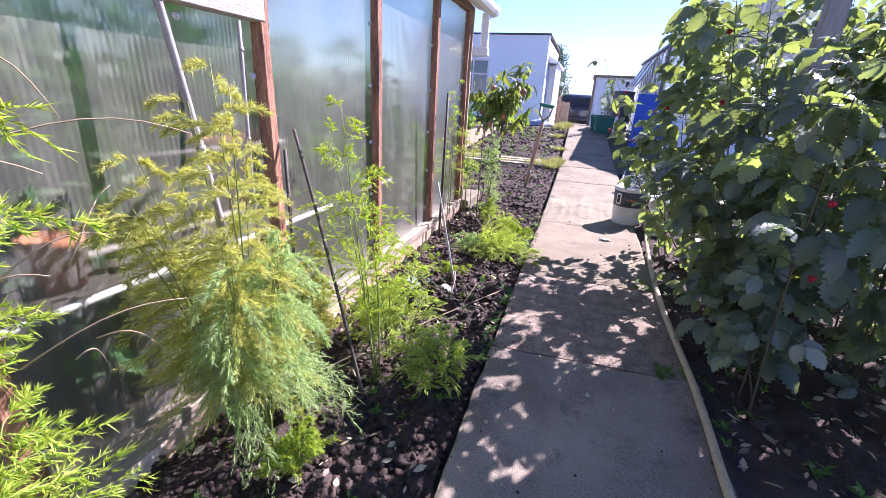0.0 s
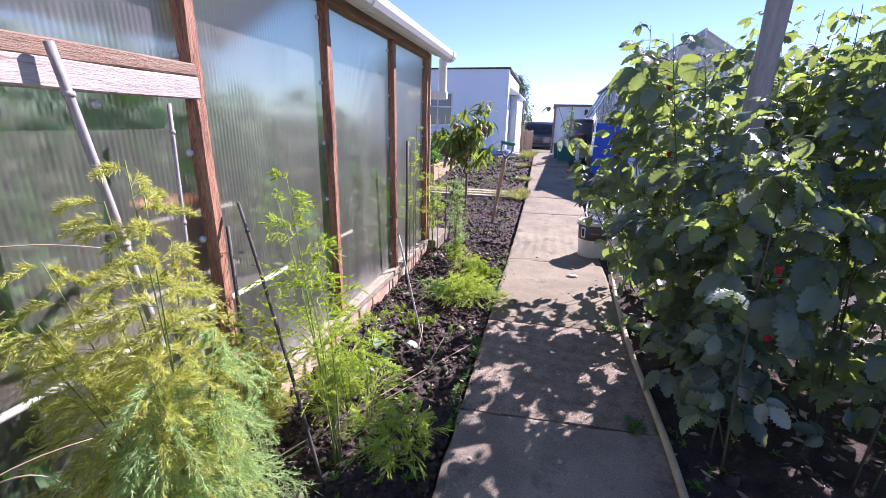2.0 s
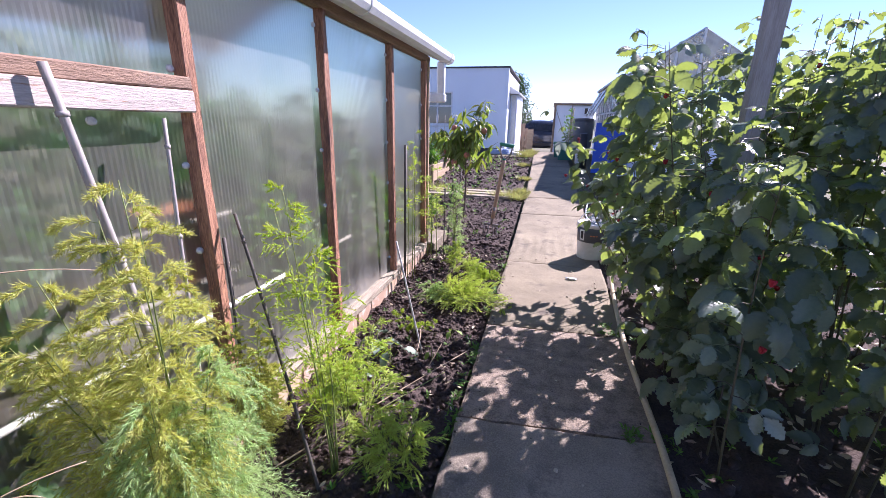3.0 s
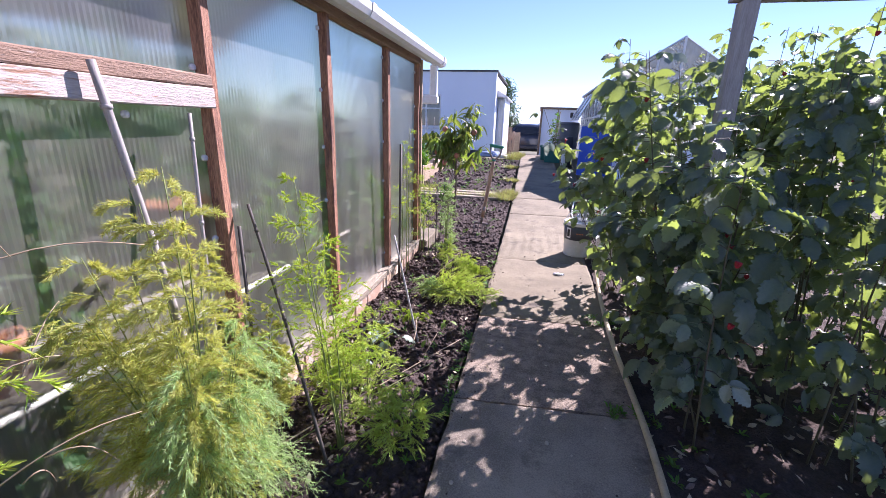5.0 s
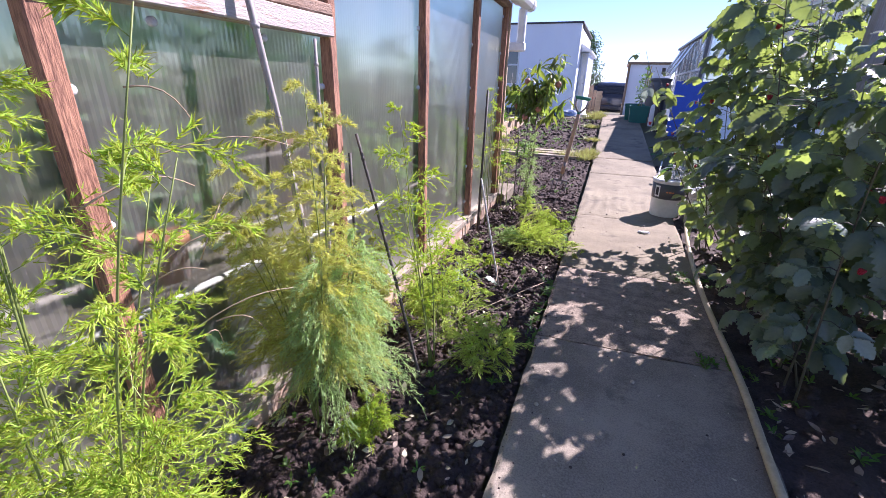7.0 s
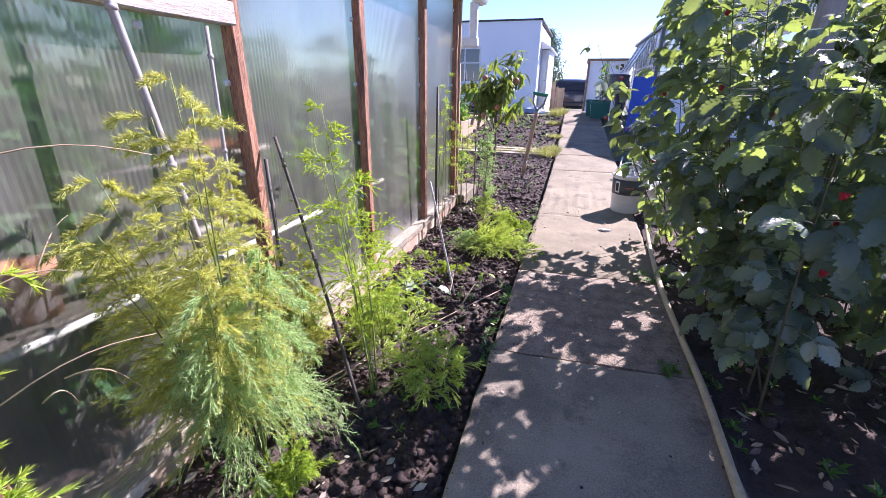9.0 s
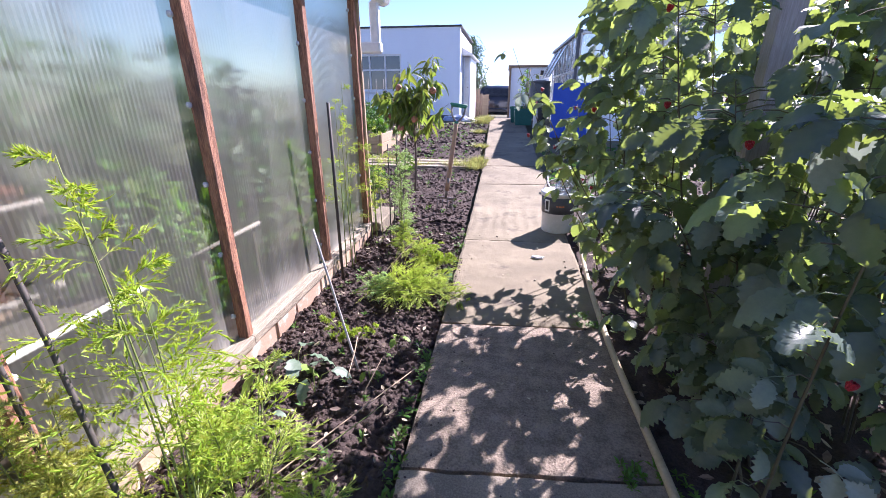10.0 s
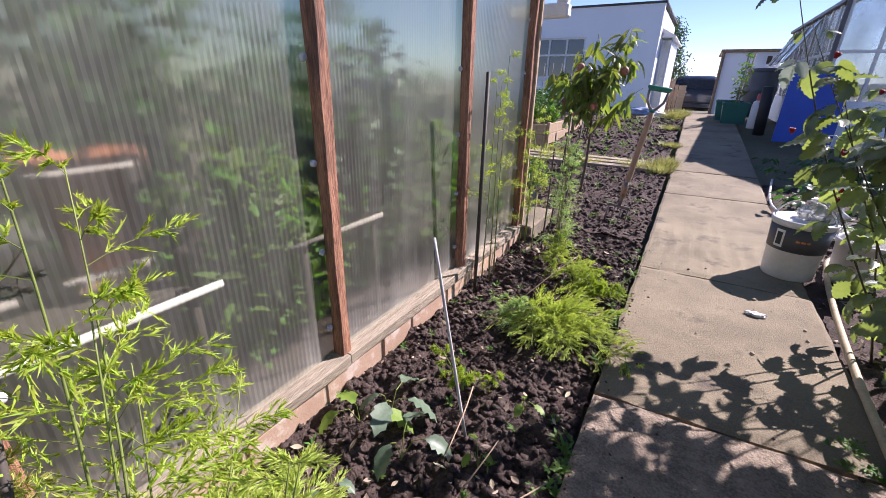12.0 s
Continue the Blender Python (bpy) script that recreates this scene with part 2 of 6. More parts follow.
BOLT = material("nail_cap", (0.72, 0.72, 0.72), (0.5, 0.5, 0.5), 0.45, 30, 120, 0.1, 0.001)
HOSE = material("hose", (0.56, 0.47, 0.30), (0.36, 0.29, 0.18), 0.6, 12, 80, 0.2, 0.002, spots=((0.16, 0.12, 0.07), 14, 0.62, 0.1))
GREEN_PLASTIC = material("green_plastic", (0.02, 0.20, 0.12), (0.012, 0.14, 0.085), 0.4, 4, 40, 0.08, 0.001)
TUB_GREEN = material("tub_green", (0.02, 0.17, 0.13), (0.012, 0.11, 0.09), 0.45, 4, 40, 0.08, 0.001)
BLUE_BOARD = material("blue_board", (0.03, 0.10, 0.52), (0.02, 0.07, 0.40), 0.5, 2, 40, 0.1, 0.001)
GREY_PLASTIC = material("grey_plastic", (0.10, 0.105, 0.115), (0.07, 0.072, 0.08), 0.45, 4, 50, 0.1, 0.001)
LABEL_GREY = material("grey_wrap", (0.085, 0.09, 0.105), (0.06, 0.062, 0.07), 0.5, 5, 50, 0.1, 0.001)
RED_PLASTIC = material("red_plastic", (0.62, 0.10, 0.09), (0.5, 0.07, 0.07), 0.4, 5, 50, 0.1, 0.001)
ORANGE_MARK = material("orange_mark", (0.65, 0.22, 0.06), (0.5, 0.16, 0.05), 0.5, 5, 50, 0.1, 0.001)
BLACK = material("black_tube", (0.03, 0.03, 0.032), (0.018, 0.018, 0.02), 0.6, 5, 50, 0.1, 0.002)
TERRACOTTA = material("terracotta", (0.50, 0.22, 0.12), (0.36, 0.14, 0.075), 0.8, 8, 90, 0.3, 0.002)
STEEL = material("fork_steel", (0.30, 0.28, 0.27), (0.14, 0.11, 0.09), 0.5, 20, 90, 0.3, 0.002, metal=0.8)
ASH_HANDLE = material("fork_handle", (0.42, 0.28, 0.18), (0.25, 0.15, 0.095), 0.6, 6, 60, 0.3, 0.002, stretch=(4, 4, 0.5))
FERN = material("asparagus_leaf", (0.46, 0.58, 0.07), (0.34, 0.47, 0.055), 0.6, 5, 40, 0, trans=0.5, trans_col=(1.0, 1.0, 0.6), island=0.35)
FERN_LIME = material("asparagus_leaf_lime", (0.58, 0.68, 0.16), (0.45, 0.57, 0.12), 0.6, 5, 40, 0, trans=0.5, trans_col=(1.0, 1.0, 0.65), island=0.3)
FERN_YELLOW = material("asparagus_leaf_yellow", (0.62, 0.64, 0.20), (0.48, 0.52, 0.145), 0.6, 5, 40, 0, trans=0.5, trans_col=(1.0, 0.95, 0.5), island=0.35)
FERN_BLUE = material("asparagus_leaf_blue", (0.46, 0.62, 0.27), (0.38, 0.53, 0.22), 0.6, 5, 40, 0, trans=0.5, trans_col=(1.0, 1.0, 0.7), island=0.3)
FERN_STEM = material("asparagus_stem", (0.22, 0.28, 0.06), (0.13, 0.17, 0.04), 0.6, 5, 40, 0.1, 0.001)
DRY_STEM = material("dry_stem", (0.46, 0.36, 0.24), (0.28, 0.2, 0.13), 0.8, 8, 50, 0.2, 0.001)
RASP_LEAF = material("raspberry_leaf", (0.165, 0.22, 0.19), (0.115, 0.165, 0.145), 0.33, 7, 60, 0.5, 0.003, trans=0.46, trans_col=(2.2, 2.1, 0.42), obj=0.3, spec=0.6)
RASP_CANE = material("raspberry_cane", (0.11, 0.10, 0.05), (0.055, 0.045, 0.026), 0.7, 8, 50, 0.3, 0.002)
RASP_PALE = material("raspberry_leaf_underside", (0.40, 0.46, 0.38), (0.27, 0.34, 0.27), 0.5, 7, 60, 0.5, 0.003, trans=0.3, obj=0.2)
BERRY = material("raspberry", (0.50, 0.02, 0.035), (0.32, 0.01, 0.02), 0.4, 8, 60, 0.1, 0.001, trans=0.2)
PEACH_LEAF = material("peach_leaf", (0.17, 0.23, 0.07), (0.10, 0.15, 0.05), 0.45, 7, 60, 0.2, 0.002, trans=0.45, trans_col=(1.9, 1.8, 0.6), obj=0.35)
PEACH = material("peach_skin", (0.40, 0.17, 0.10), (0.26, 0.085, 0.058), 0.6, 6, 60, 0.1, 0.001, spots=((0.70, 0.42, 0.2), 5, 0.62, 0.15))
BARK = material("bark", (0.16, 0.12, 0.09), (0.07, 0.055, 0.04), 0.9, 9, 60, 0.7, 0.005, stretch=(3, 3, 0.8))
WEED = material("weed_leaf", (0.12, 0.24, 0.035), (0.06, 0.14, 0.025), 0.6, 7, 60, 0, trans=0.4, trans_col=(1.6, 1.6, 0.5), island=0.35)
GRASS = material("yellow_grass", (0.42, 0.42, 0.13), (0.26, 0.28, 0.08), 0.6, 7, 60, 0, trans=0.4, island=0.35)
WEED_DARK = material("crop_leaf", (0.06, 0.15, 0.045), (0.03, 0.085, 0.03), 0.5, 7, 60, 0, trans=0.35, trans_col=(1.5, 1.6, 0.5), island=0.3)
LITTER = material("dry_leaf", (0.48, 0.41, 0.31), (0.26, 0.19, 0.12), 0.8, 8, 60, 0.2, 0.002, island=0.5, trans=0.2)
TREE_LEAF = material("tree_leaf", (0.06, 0.11, 0.03), (0.03, 0.06, 0.02), 0.6, 3, 30, 0, trans=0.3, island=0.35)
# distance haze is put into this greyed, lightened green
HEDGE = material("far_hedge", (0.14, 0.17, 0.13), (0.09, 0.11, 0.085), 0.9, 0.6, 6, 0.5, 0.1)
CAR_PAINT = material("car_paint", (0.018, 0.022, 0.035), (0.014, 0.018, 0.03), 0.18, 3, 30, 0, spec=0.6)
CAR_GLASS = material("car_glass", (0.02, 0.023, 0.026), (0.016, 0.018, 0.02), 0.06, 3, 30, 0, spec=0.8)
TYRE = material("tyre", (0.02, 0.02, 0.02), (0.012, 0.012, 0.012), 0.9, 10, 60, 0.3, 0.003)
LAMP_RED = material("tail_light", (0.35, 0.02, 0.02), (0.25, 0.015, 0.015), 0.2, 10, 60, 0)
WINDOW_DARK = material("window_glass", (0.05, 0.06, 0.07), (0.035, 0.045, 0.05), 0.06, 2, 20, 0, spec=0.8)
PANEL = panel_material("twin_wall_sheet", haze=0.115, rough=0.32, tint=(0.70, 0.74, 0.65))
GLAZING = panel_material("greenhouse_glazing", haze=0.45, rough=0.08, tint=(0.9, 0.93, 0.95))
CLEAR_PLASTIC = panel_material("clear_plastic", haze=0.2, rough=0.02, tint=(0.93, 0.95, 0.96))
BLUE_SHEET = material("blue_plastic_sheet", (0.16, 0.28, 0.55), (0.5, 0.55, 0.62), 0.4, 8, 60, 0.3, 0.006)


# ---- the setting: ground, beds, path ----
def grid_sheet(x0, x1, y0, y1, nx, ny, height):
    gq = Geo()
    verts = []
    for j in range(ny + 1):
        for i in range(nx + 1):
            x, y = x0 + (x1 - x0) * i / nx, y0 + (y1 - y0) * j / ny
            verts.append((x, y, height(x, y)))
    faces = [(j * (nx + 1) + i, j * (nx + 1) + i + 1, (j + 1) * (nx + 1) + i + 1, (j + 1) * (nx + 1) + i) for j in range(ny) for i in range(nx)]
    return gq.add(verts, faces)


def make_ground():
    ys = [-400, -60, -12, -4, 0, 2, 4, 6] + [6 + 0.5 * k for k in range(1, 21)] + [16.6, 17.2, 18, 19, 20, 21, 22, 30, 60, 150, 600]
    xs = [-500, -80, -15, -6, -3, -1, 1, 3, 6, 15, 80, 500]
    gq = Geo()
    verts = [(x, y, ground_z(y) - 0.10) for y in ys for x in xs]
    n = len(xs)
    faces = [(j * n + i, j * n + i + 1, (j + 1) * n + i + 1, (j + 1) * n + i) for j in range(len(ys) - 1) for i in range(n - 1)]
    gq.add(verts, faces)
    tagged(part("ground", gq, GRASS_GROUND), "dry rough earth and thin grass of the plot", "ground", kind="structure")


def soil_height(base, amp):
    def h(x, y):
        p = Vector((x * 5, y * 5, 0))
        return ground_z(y) + base + amp * noise.fractal(p, 0.8, 2.1, 5) + 0.5 * amp * noise.noise(Vector((x * 22, y * 22, 3)))
    return h


def clods(rng, region, count, smin, smax, height):
    """Many crumbly lumps of earth in one mesh."""
    ico = bmesh.new()
    bmesh.ops.create_icosphere(ico, subdivisions=1, radius=1)
    ico.verts.ensure_lookup_table()
    bv = np.array([v.co[:] for v in ico.verts])
    bf = np.array([[v.index for v in f.verts] for f in ico.faces])
    ico.free()
    gv, gf = [], []
    for k in range(count):
        x, y = region(rng)
        s = smin + (smax - smin) * rng.random() ** 4
        v = bv * (1 + 1.1 * (rng.random((len(bv), 1)) - 0.5)) * s * np.array([1, 0.75 + 0.5 * rng.random(), 0.6 + 0.3 * rng.random()])
        a = rng.random() * 6.28
        c, sn = math.cos(a), math.sin(a)
        v = np.column_stack((v[:, 0] * c - v[:, 1] * sn + x, v[:, 0] * sn + v[:, 1] * c + y, v[:, 2] + height(x, y) + 0.25 * s))
        gf.append(bf + len(bv) * k)
        gv.append(v)
    q = Geo()
    q.v = [tuple(r) for r in np.concatenate(gv).tolist()]
    q.f = [tuple(r) for r in np.concatenate(gf).tolist()]
    return q


def make_bed(name, label, x0, x1, y0, y1, nx, ny, base, amp, lumps, smin, smax, seed):
    h = soil_height(base, amp)
    ob = tagged(part(name, grid_sheet(x0, x1, y0, y1, nx, ny, h), SOIL, smooth=True), label, "soil bed", kind="structure")
    rng = np.random.default_rng(seed)
    area = lambda r: (x0 + (x1 - x0) * r.random(), y0 + (y1 - y0) * r.random())
    tagged(part("soil_lump", clods(rng, area, lumps, smin, smax, h), CLOD, smooth=True), "dark crumbly lumps of dug earth on the bed", "soil", kind="stuff")


make_ground()
make_bed("soil_bed_1", "dug dark bed along the plastic wall", -1.2, -0.27, -0.5, 6.7, 60, 420, -0.048, 0.045, 34000, 0.002, 0.020, 3)
make_bed("soil_bed_2", "dug dark bed with a fork in it", -3.2, -0.29, 6.7, 9.15, 90, 90, -0.03, 0.035, 7000, 0.005, 0.024, 4)
make_bed("soil_bed_3", "dug dark bed before the white building", -3.2, -0.36, 9.75, 14.2, 80, 110, -0.03, 0.035, 3500, 0.008, 0.04, 5)
make_bed("soil_bed_4", "shaded earth under the raspberry canes", 0.66, 3.4, -0.5, 9.2, 80, 280, -0.035, 0.03, 4200, 0.005, 0.03, 6)


def make_path():
    path = tagged(thing("path", "worn grey concrete garden path of cast slabs", "path", kind="structure"))
    rng = random.Random(5)
    # joints along the left and right edge
    joints = [(-2.6, -2.6), (-0.9, -0.88), (1.35, 1.38), (3.77, 3.83), (4.75, 4.80), (6.18, 6.2), (8.25, 8.3), (9.35, 9.37), (10.9, 10.92), (12.5, 12.5), (14.1, 14.12), (15.9, 15.9)]
    for k in range(len(joints) - 1):
        (l0, r0), (l1, r1) = joints[k], joints[k + 1]
        gap = 0.010
        nx, ny = 52, max(8, int((l1 - l0) / 0.05))
        q = Geo()
        verts = []
        tilt = (rng.random() - 0.5) * 0.012
        for j in range(ny + 1):
            for i in range(nx + 1):
                u, v = i / nx, j / ny
                y0, y1 = l0 + (r0 - l0) * u + gap, l1 + (r1 - l1) * u - gap
                y = y0 + (y1 - y0) * v
                shift = -0.11 * max(0.0, (y - 9.0) / 7.0)
                xl, xr = -0.25 + shift, 0.66 + shift
                wob = 0.012 * noise.noise(Vector((0.0 if i == 0 else 7.0, y * 6, 1.0)))
                x = xl + (xr - xl) * u + (wob if i in (0, nx) else 0)
                if j in (0, ny):
                    y += 0.012 * noise.noise(Vector((x * 7, k * 3.0, j)))
                edge = min(i, nx - i, j, ny - j)
                z = ground_z(y) + tilt * (v - 0.5) + 0.003 * noise.fractal(Vector((x * 4, y * 4, k)), 1, 2, 4)
                z -= 0.007 if edge == 0 else 0
                if 6.25 < y < 7.4:      # trowel ripples left in the wet concrete
                    z += 0.004 * math.sin(x * 62 + 3 * noise.noise(Vector((x * 3, y * 4, 2)))) * min(1, (y - 6.25) * 4, (7.4 - y) * 2) * (0.6 + 0.4 * noise.noise(Vector((x * 2, y * 2, 5))))
                verts.append((x, y, z))
        n = nx + 1
        faces = [(j * n + i, j * n + i + 1, (j + 1) * n + i + 1, (j + 1) * n + i) for j in range(ny) for i in range(nx)]
        rim = [i for i in range(n)] + [j * n + nx for j in range(1, ny + 1)] + [ny * n + i for i in range(nx - 1, -1, -1)] + [j * n for j in range(ny - 1, 0, -1)]
        low = len(verts)
        for i in rim:
            x, y, z = verts[i]
            verts.append((x, y, z - 0.09))
        for a in range(len(rim)):
            b = (a + 1) % len(rim)
            faces.append((rim[b], rim[a], low + a, low + b))
        q.add(verts, faces)
        part("slab", q, CONCRETE_NEAR if l0 < 3.7 else CONCRETE_ROUGH if l0 < 4.7 else CONCRETE, path)
    # crumbs of earth spilt over the bed side of the slabs
    rng2 = np.random.default_rng(8)
    spill = lambda r: (-0.24 + 0.16 * r.random() ** 2.5, 2.3 + 4.2 * r.random())
    tagged(part("soil_crumb", clods(rng2, spill, 420, 0.0015, 0.007, lambda x, y: -0.001), CLOD), "crumbs of earth spilt on the path edge", "soil", kind="stuff")
    spill2 = lambda r: (0.1 + 0.55 * r.random(), 2.3 + 3.6 * r.random())
    tagged(part("soil_crumb", clods(rng2, spill2, 160, 0.001, 0.004, lambda x, y: -0.001), CLOD), "specks of earth on the concrete path", "soil", kind="stuff")


make_path()


# ---- the plastic-walled greenhouse ----
WX = -1.155
POSTS = [-0.6, 0.45, 1.45, 2.43, 3.396, 4.318, 5.31, 6.21]


def rough_bar(q, lo, hi, axis, seed, wob=0.004, seg=0.08, b=0.004):
    """A sawn bar along an axis, slightly uneven along its length."""
    n = max(2, int((hi[axis] - lo[axis]) / seg))
    u, w = [a for a in range(3) if a != axis]
    verts, faces = [], []
    ring = ((lo[u] + b, lo[w]), (hi[u] - b, lo[w]), (hi[u], lo[w] + b), (hi[u], hi[w] - b), (hi[u] - b, hi[w]), (lo[u] + b, hi[w]), (lo[u], hi[w] - b), (lo[u], lo[w] + b))
    for i in range(n + 1):
        s = lo[axis] + (hi[axis] - lo[axis]) * i / n
        for a, c in ring:
            p = [0, 0, 0]
            p[axis] = s
            k = Vector((s * 4, a * 30 + seed, c * 30))
            p[u], p[w] = a + wob * noise.noise(k), c + wob * noise.noise(k + Vector((9, 9, 9)))
            verts.append(p)
    for i in range(n):
        for k in range(8):
            k2 = (k + 1) % 8
            faces.append((i * 8 + k, i * 8 + k2, (i + 1) * 8 + k2, (i + 1) * 8 + k))
    faces.append(tuple(range(8))[::-1])
    faces.append(tuple(n * 8 + k for k in range(8)))
    if axis == 1:
        faces = [f[::-1] for f in faces]
    return q.add(verts, faces)


def sheet(y0, y1, z0, z1, x=WX - 0.030, thick=0.008, pitch=0.018):
    """A twin-wall plastic sheet with shallow upright flutes."""
    n = int((y1 - y0) / (pitch / 2))
    verts, faces = [], []
    for i in range(n + 1):
        y = y0 + (y1 - y0) * i / n
        d = 0.0007 if i % 2 else 0.0
        for z in (z0, z1):
            verts.append((x + thick / 2 - d, y, z))
    for i in range(n):
        faces.append((2 * i, 2 * i + 2, 2 * i + 3, 2 * i + 1))
    q = Geo().add(verts, faces)
    return q


def make_greenhouse():
    gh = thing("greenhouse", "lean greenhouse of twin-wall plastic sheets on a brown timber frame", "greenhouse")
    tagged(gh, kind="structure")
    top = 1.93
    for k, y in enumerate(POSTS):
        lo_z = 0.105
        post = part("post", rough_bar(Geo(), (WX - 0.030, y - 0.024, lo_z), (WX + 0.022, y + 0.023, top), 2, k * 3.7, 0.006), WOOD_RED, gh)
        for s, off in ((-1, 0.012), (1, 0.0)):
            z = 0.22 + off
            while z < top - 0.1:
                b = Geo()
                b.lathe([(0.0, 0.0075), (0.006, 0.007), (0.0115, 0.0045), (0.0125, 0.0), (0.0125, -0.006)], 12)
                me_m = Matrix.Translation((WX - 0.020, y + s * 0.040, z)) @ Matrix.Rotation(radians(90), 4, "Y")
                b.v = [tuple(me_m @ Vector(p)) for p in b.v]
                part("nail_cap", b, BOLT, post, smooth=True)
                z += 0.315
    for k in range(len(POSTS) - 1):
        y0, y1 = POSTS[k] + 0.0, POSTS[k + 1]
        if POSTS[k] < 3.3:
            s1, s2 = sheet(y0, y1, 0.09, 1.40), sheet(y0, y1, 1.40, top, WX - 0.034)
            for s in (s1, s2):
                part("panel", s, PANEL, gh).visible_shadow = False
            part("rail", rough_bar(Geo(), (WX - 0.024, y0 + 0.026, 1.425), (WX + 0.040, y1 - 0.026, 1.468), 1, k), WOOD_RED_H, gh, "brown split rail")
            part("rail", rough_bar(Geo(), (WX - 0.024, y0 + 0.026, 1.355), (WX + 0.046, y1 - 0.026, 1.422), 1, k + 9), WOOD_FLAKED, gh, "rail with flaking white paint")
            for f in (0.27, 0.66):
                b = Geo().lathe([(0.0, 0.0075), (0.006, 0.007), (0.0115, 0.0045), (0.0125, 0.0), (0.0125, -0.006)], 12)
                me_m = Matrix.Translation((WX - 0.020, y0 + (y1 - y0) * f, 1.325)) @ Matrix.Rotation(radians(90), 4, "Y")
                b.v = [tuple(me_m @ Vector(p)) for p in b.v]
                part("nail_cap", b, BOLT, gh, smooth=True)
        else:
            part("panel", sheet(y0, y1, 0.09, top), PANEL, gh).visible_shadow = False
    # sill, brick footing, head rail
    for k in range(len(POSTS) - 1):
        part("sill", rough_bar(Geo(), (WX - 0.05, POSTS[k] + 0.002, 0.055), (WX + 0.040, POSTS[k + 1] - 0.002, 0.105), 1, 40 + k, 0.006), WOOD_GREY, gh, "weathered pale sill board")
    part("footing", rough_bar(Geo(), (WX - 0.06, -0.7, -0.2), (WX + 0.020, 6.24, 0.052), 1, 55, 0.005), MORTAR, gh)
    y, rng = -0.62, random.Random(3)
    while y < 6.1:
        L = rng.choice((0.215, 0.215, 0.33))
        q = Geo().box((WX - 0.02, y, -0.06 + rng.random() * 0.006), (WX + 0.024 + rng.random() * 0.006, y + L, 0.047), 0.006)
        part("brick", q, BRICK, gh)
        y += L + 0.014
    part("head_rail", rough_bar(Geo(), (WX - 0.05, -0.7, 1.885), (WX + 0.03, 6.23, 1.94), 1, 77), WOOD_RED_H, gh)
    # roof, far wall and floor close it
    eave, ridge, back = (-1.06, 1.99), (-2.6, 2.75), (-4.2, 1.99)
    for (xa, za), (xb, zb) in ((eave, ridge), (ridge, back)):
        q = Geo().add([(xa, -0.8, za), (xa, 6.35, za), (xb, 6.35, zb), (xb, -0.8, zb)], [(0, 1, 2, 3)])
        part("roof_sheet", q, PANEL, gh).visible_shadow = False
    for y in POSTS:
        part("rafter", Geo().tube([(-1.15, y, 1.94), (-2.6, y, 2.71)], 0.025, n=4), WOOD_RED, gh)
        part("rafter", Geo().tube([(-4.15, y, 1.94), (-2.6, y, 2.71)], 0.025, n=4), WOOD_RED, gh)
        part("post", Geo().box((-4.2, y - 0.015, 0), (-4.17, y + 0.015, 1.96)), WOOD_POST, gh)
    part("back_panel", Geo().box((-4.215, -0.7, 0.05), (-4.205, 6.24, 1.96), 0.001), PANEL, gh)
    for y in (-0.7, 6.235):
        q = Geo().add([(-4.2, y, 0.05), (WX, y, 0.05), (WX, y, 1.96), (-2.6, y, 2.72), (-4.2, y, 1.96)], [(0, 1, 2, 3, 4)])
        part("end_panel", q, PANEL, gh).visible_shadow = False
    part("end_post", rough_bar(Geo(), (WX - 0.02, 6.236, 0.105), (WX + 0.04, 6.268, 1.93), 2, 91), WOOD_PALE, gh, "pale narrow end strip")
    # gutter with a turned lip, hung under the eave
    def gutter(y0, y1):
        prof = [(-1.07, 1.985), (-1.068, 1.93), (-1.05, 1.905), (-1.01, 1.90), (-0.972, 1.915), (-0.955, 1.945), (-0.952, 1.985), (-0.958, 1.985), (-0.961, 1.948), (-0.977, 1.922), (-1.01, 1.908), (-1.048, 1.912), (-1.06, 1.935), (-1.062, 1.985)]
        n = len(prof)
        q = Geo()
        q.add([(x, y, z) for y in (y0, y1) for x, z in prof], [(i, (i + 1) % n, n + (i + 1) % n, n + i) for i in range(n)] + [tuple(range(n)), tuple(range(2 * n - 1, n - 1, -1))])
        return q
    part("gutter", gutter(-0.8, 4.55), WHITE_PLASTIC, gh, "white plastic gutter")
    part("gutter", gutter(4.56, 6.62), WHITE_PLASTIC, gh, "white plastic gutter")
    for y in (4.555, 6.52):
        q = gutter(y - 0.03, y + 0.03)
        q.v = [((x + 1.01) * 1.10 - 1.01, yy, (z - 1.95) * 1.12 + 1.95) for x, yy, z in q.v]
        part("gutter_bracket", q, WHITE_PLASTIC, gh)
    part("fascia", Geo().box((-1.115, -0.8, 1.93), (-1.075, 6.4, 2.01)), WHITE_PLASTIC, gh)
    part("downpipe", Geo().box((-1.085, 6.41, 1.60), (-1.01, 6.485, 1.91), 0.012), WHITE_PLASTIC, gh, "square white downpipe")
    part("downpipe", Geo().box((-1.55, 6.40, 1.53), (-1.0, 6.495, 1.615), 0.012), WHITE_PLASTIC, gh, "square white downpipe")


make_greenhouse()


def make_step():
    st = tagged(part("doorstep", Geo().box((-2.2, 6.27, -0.12), (-1.05, 6.86, 0.085), 0.012), CONCRETE), "low pale concrete step at the greenhouse end", "step")
    q = Geo().box((-2.2, 6.95, -0.05), (-1.3, 7.2, 0.14), 0.012)
    tagged(part("kerb_stone", q, CONCRETE), "pale concrete block on the soil", "block")


make_step()


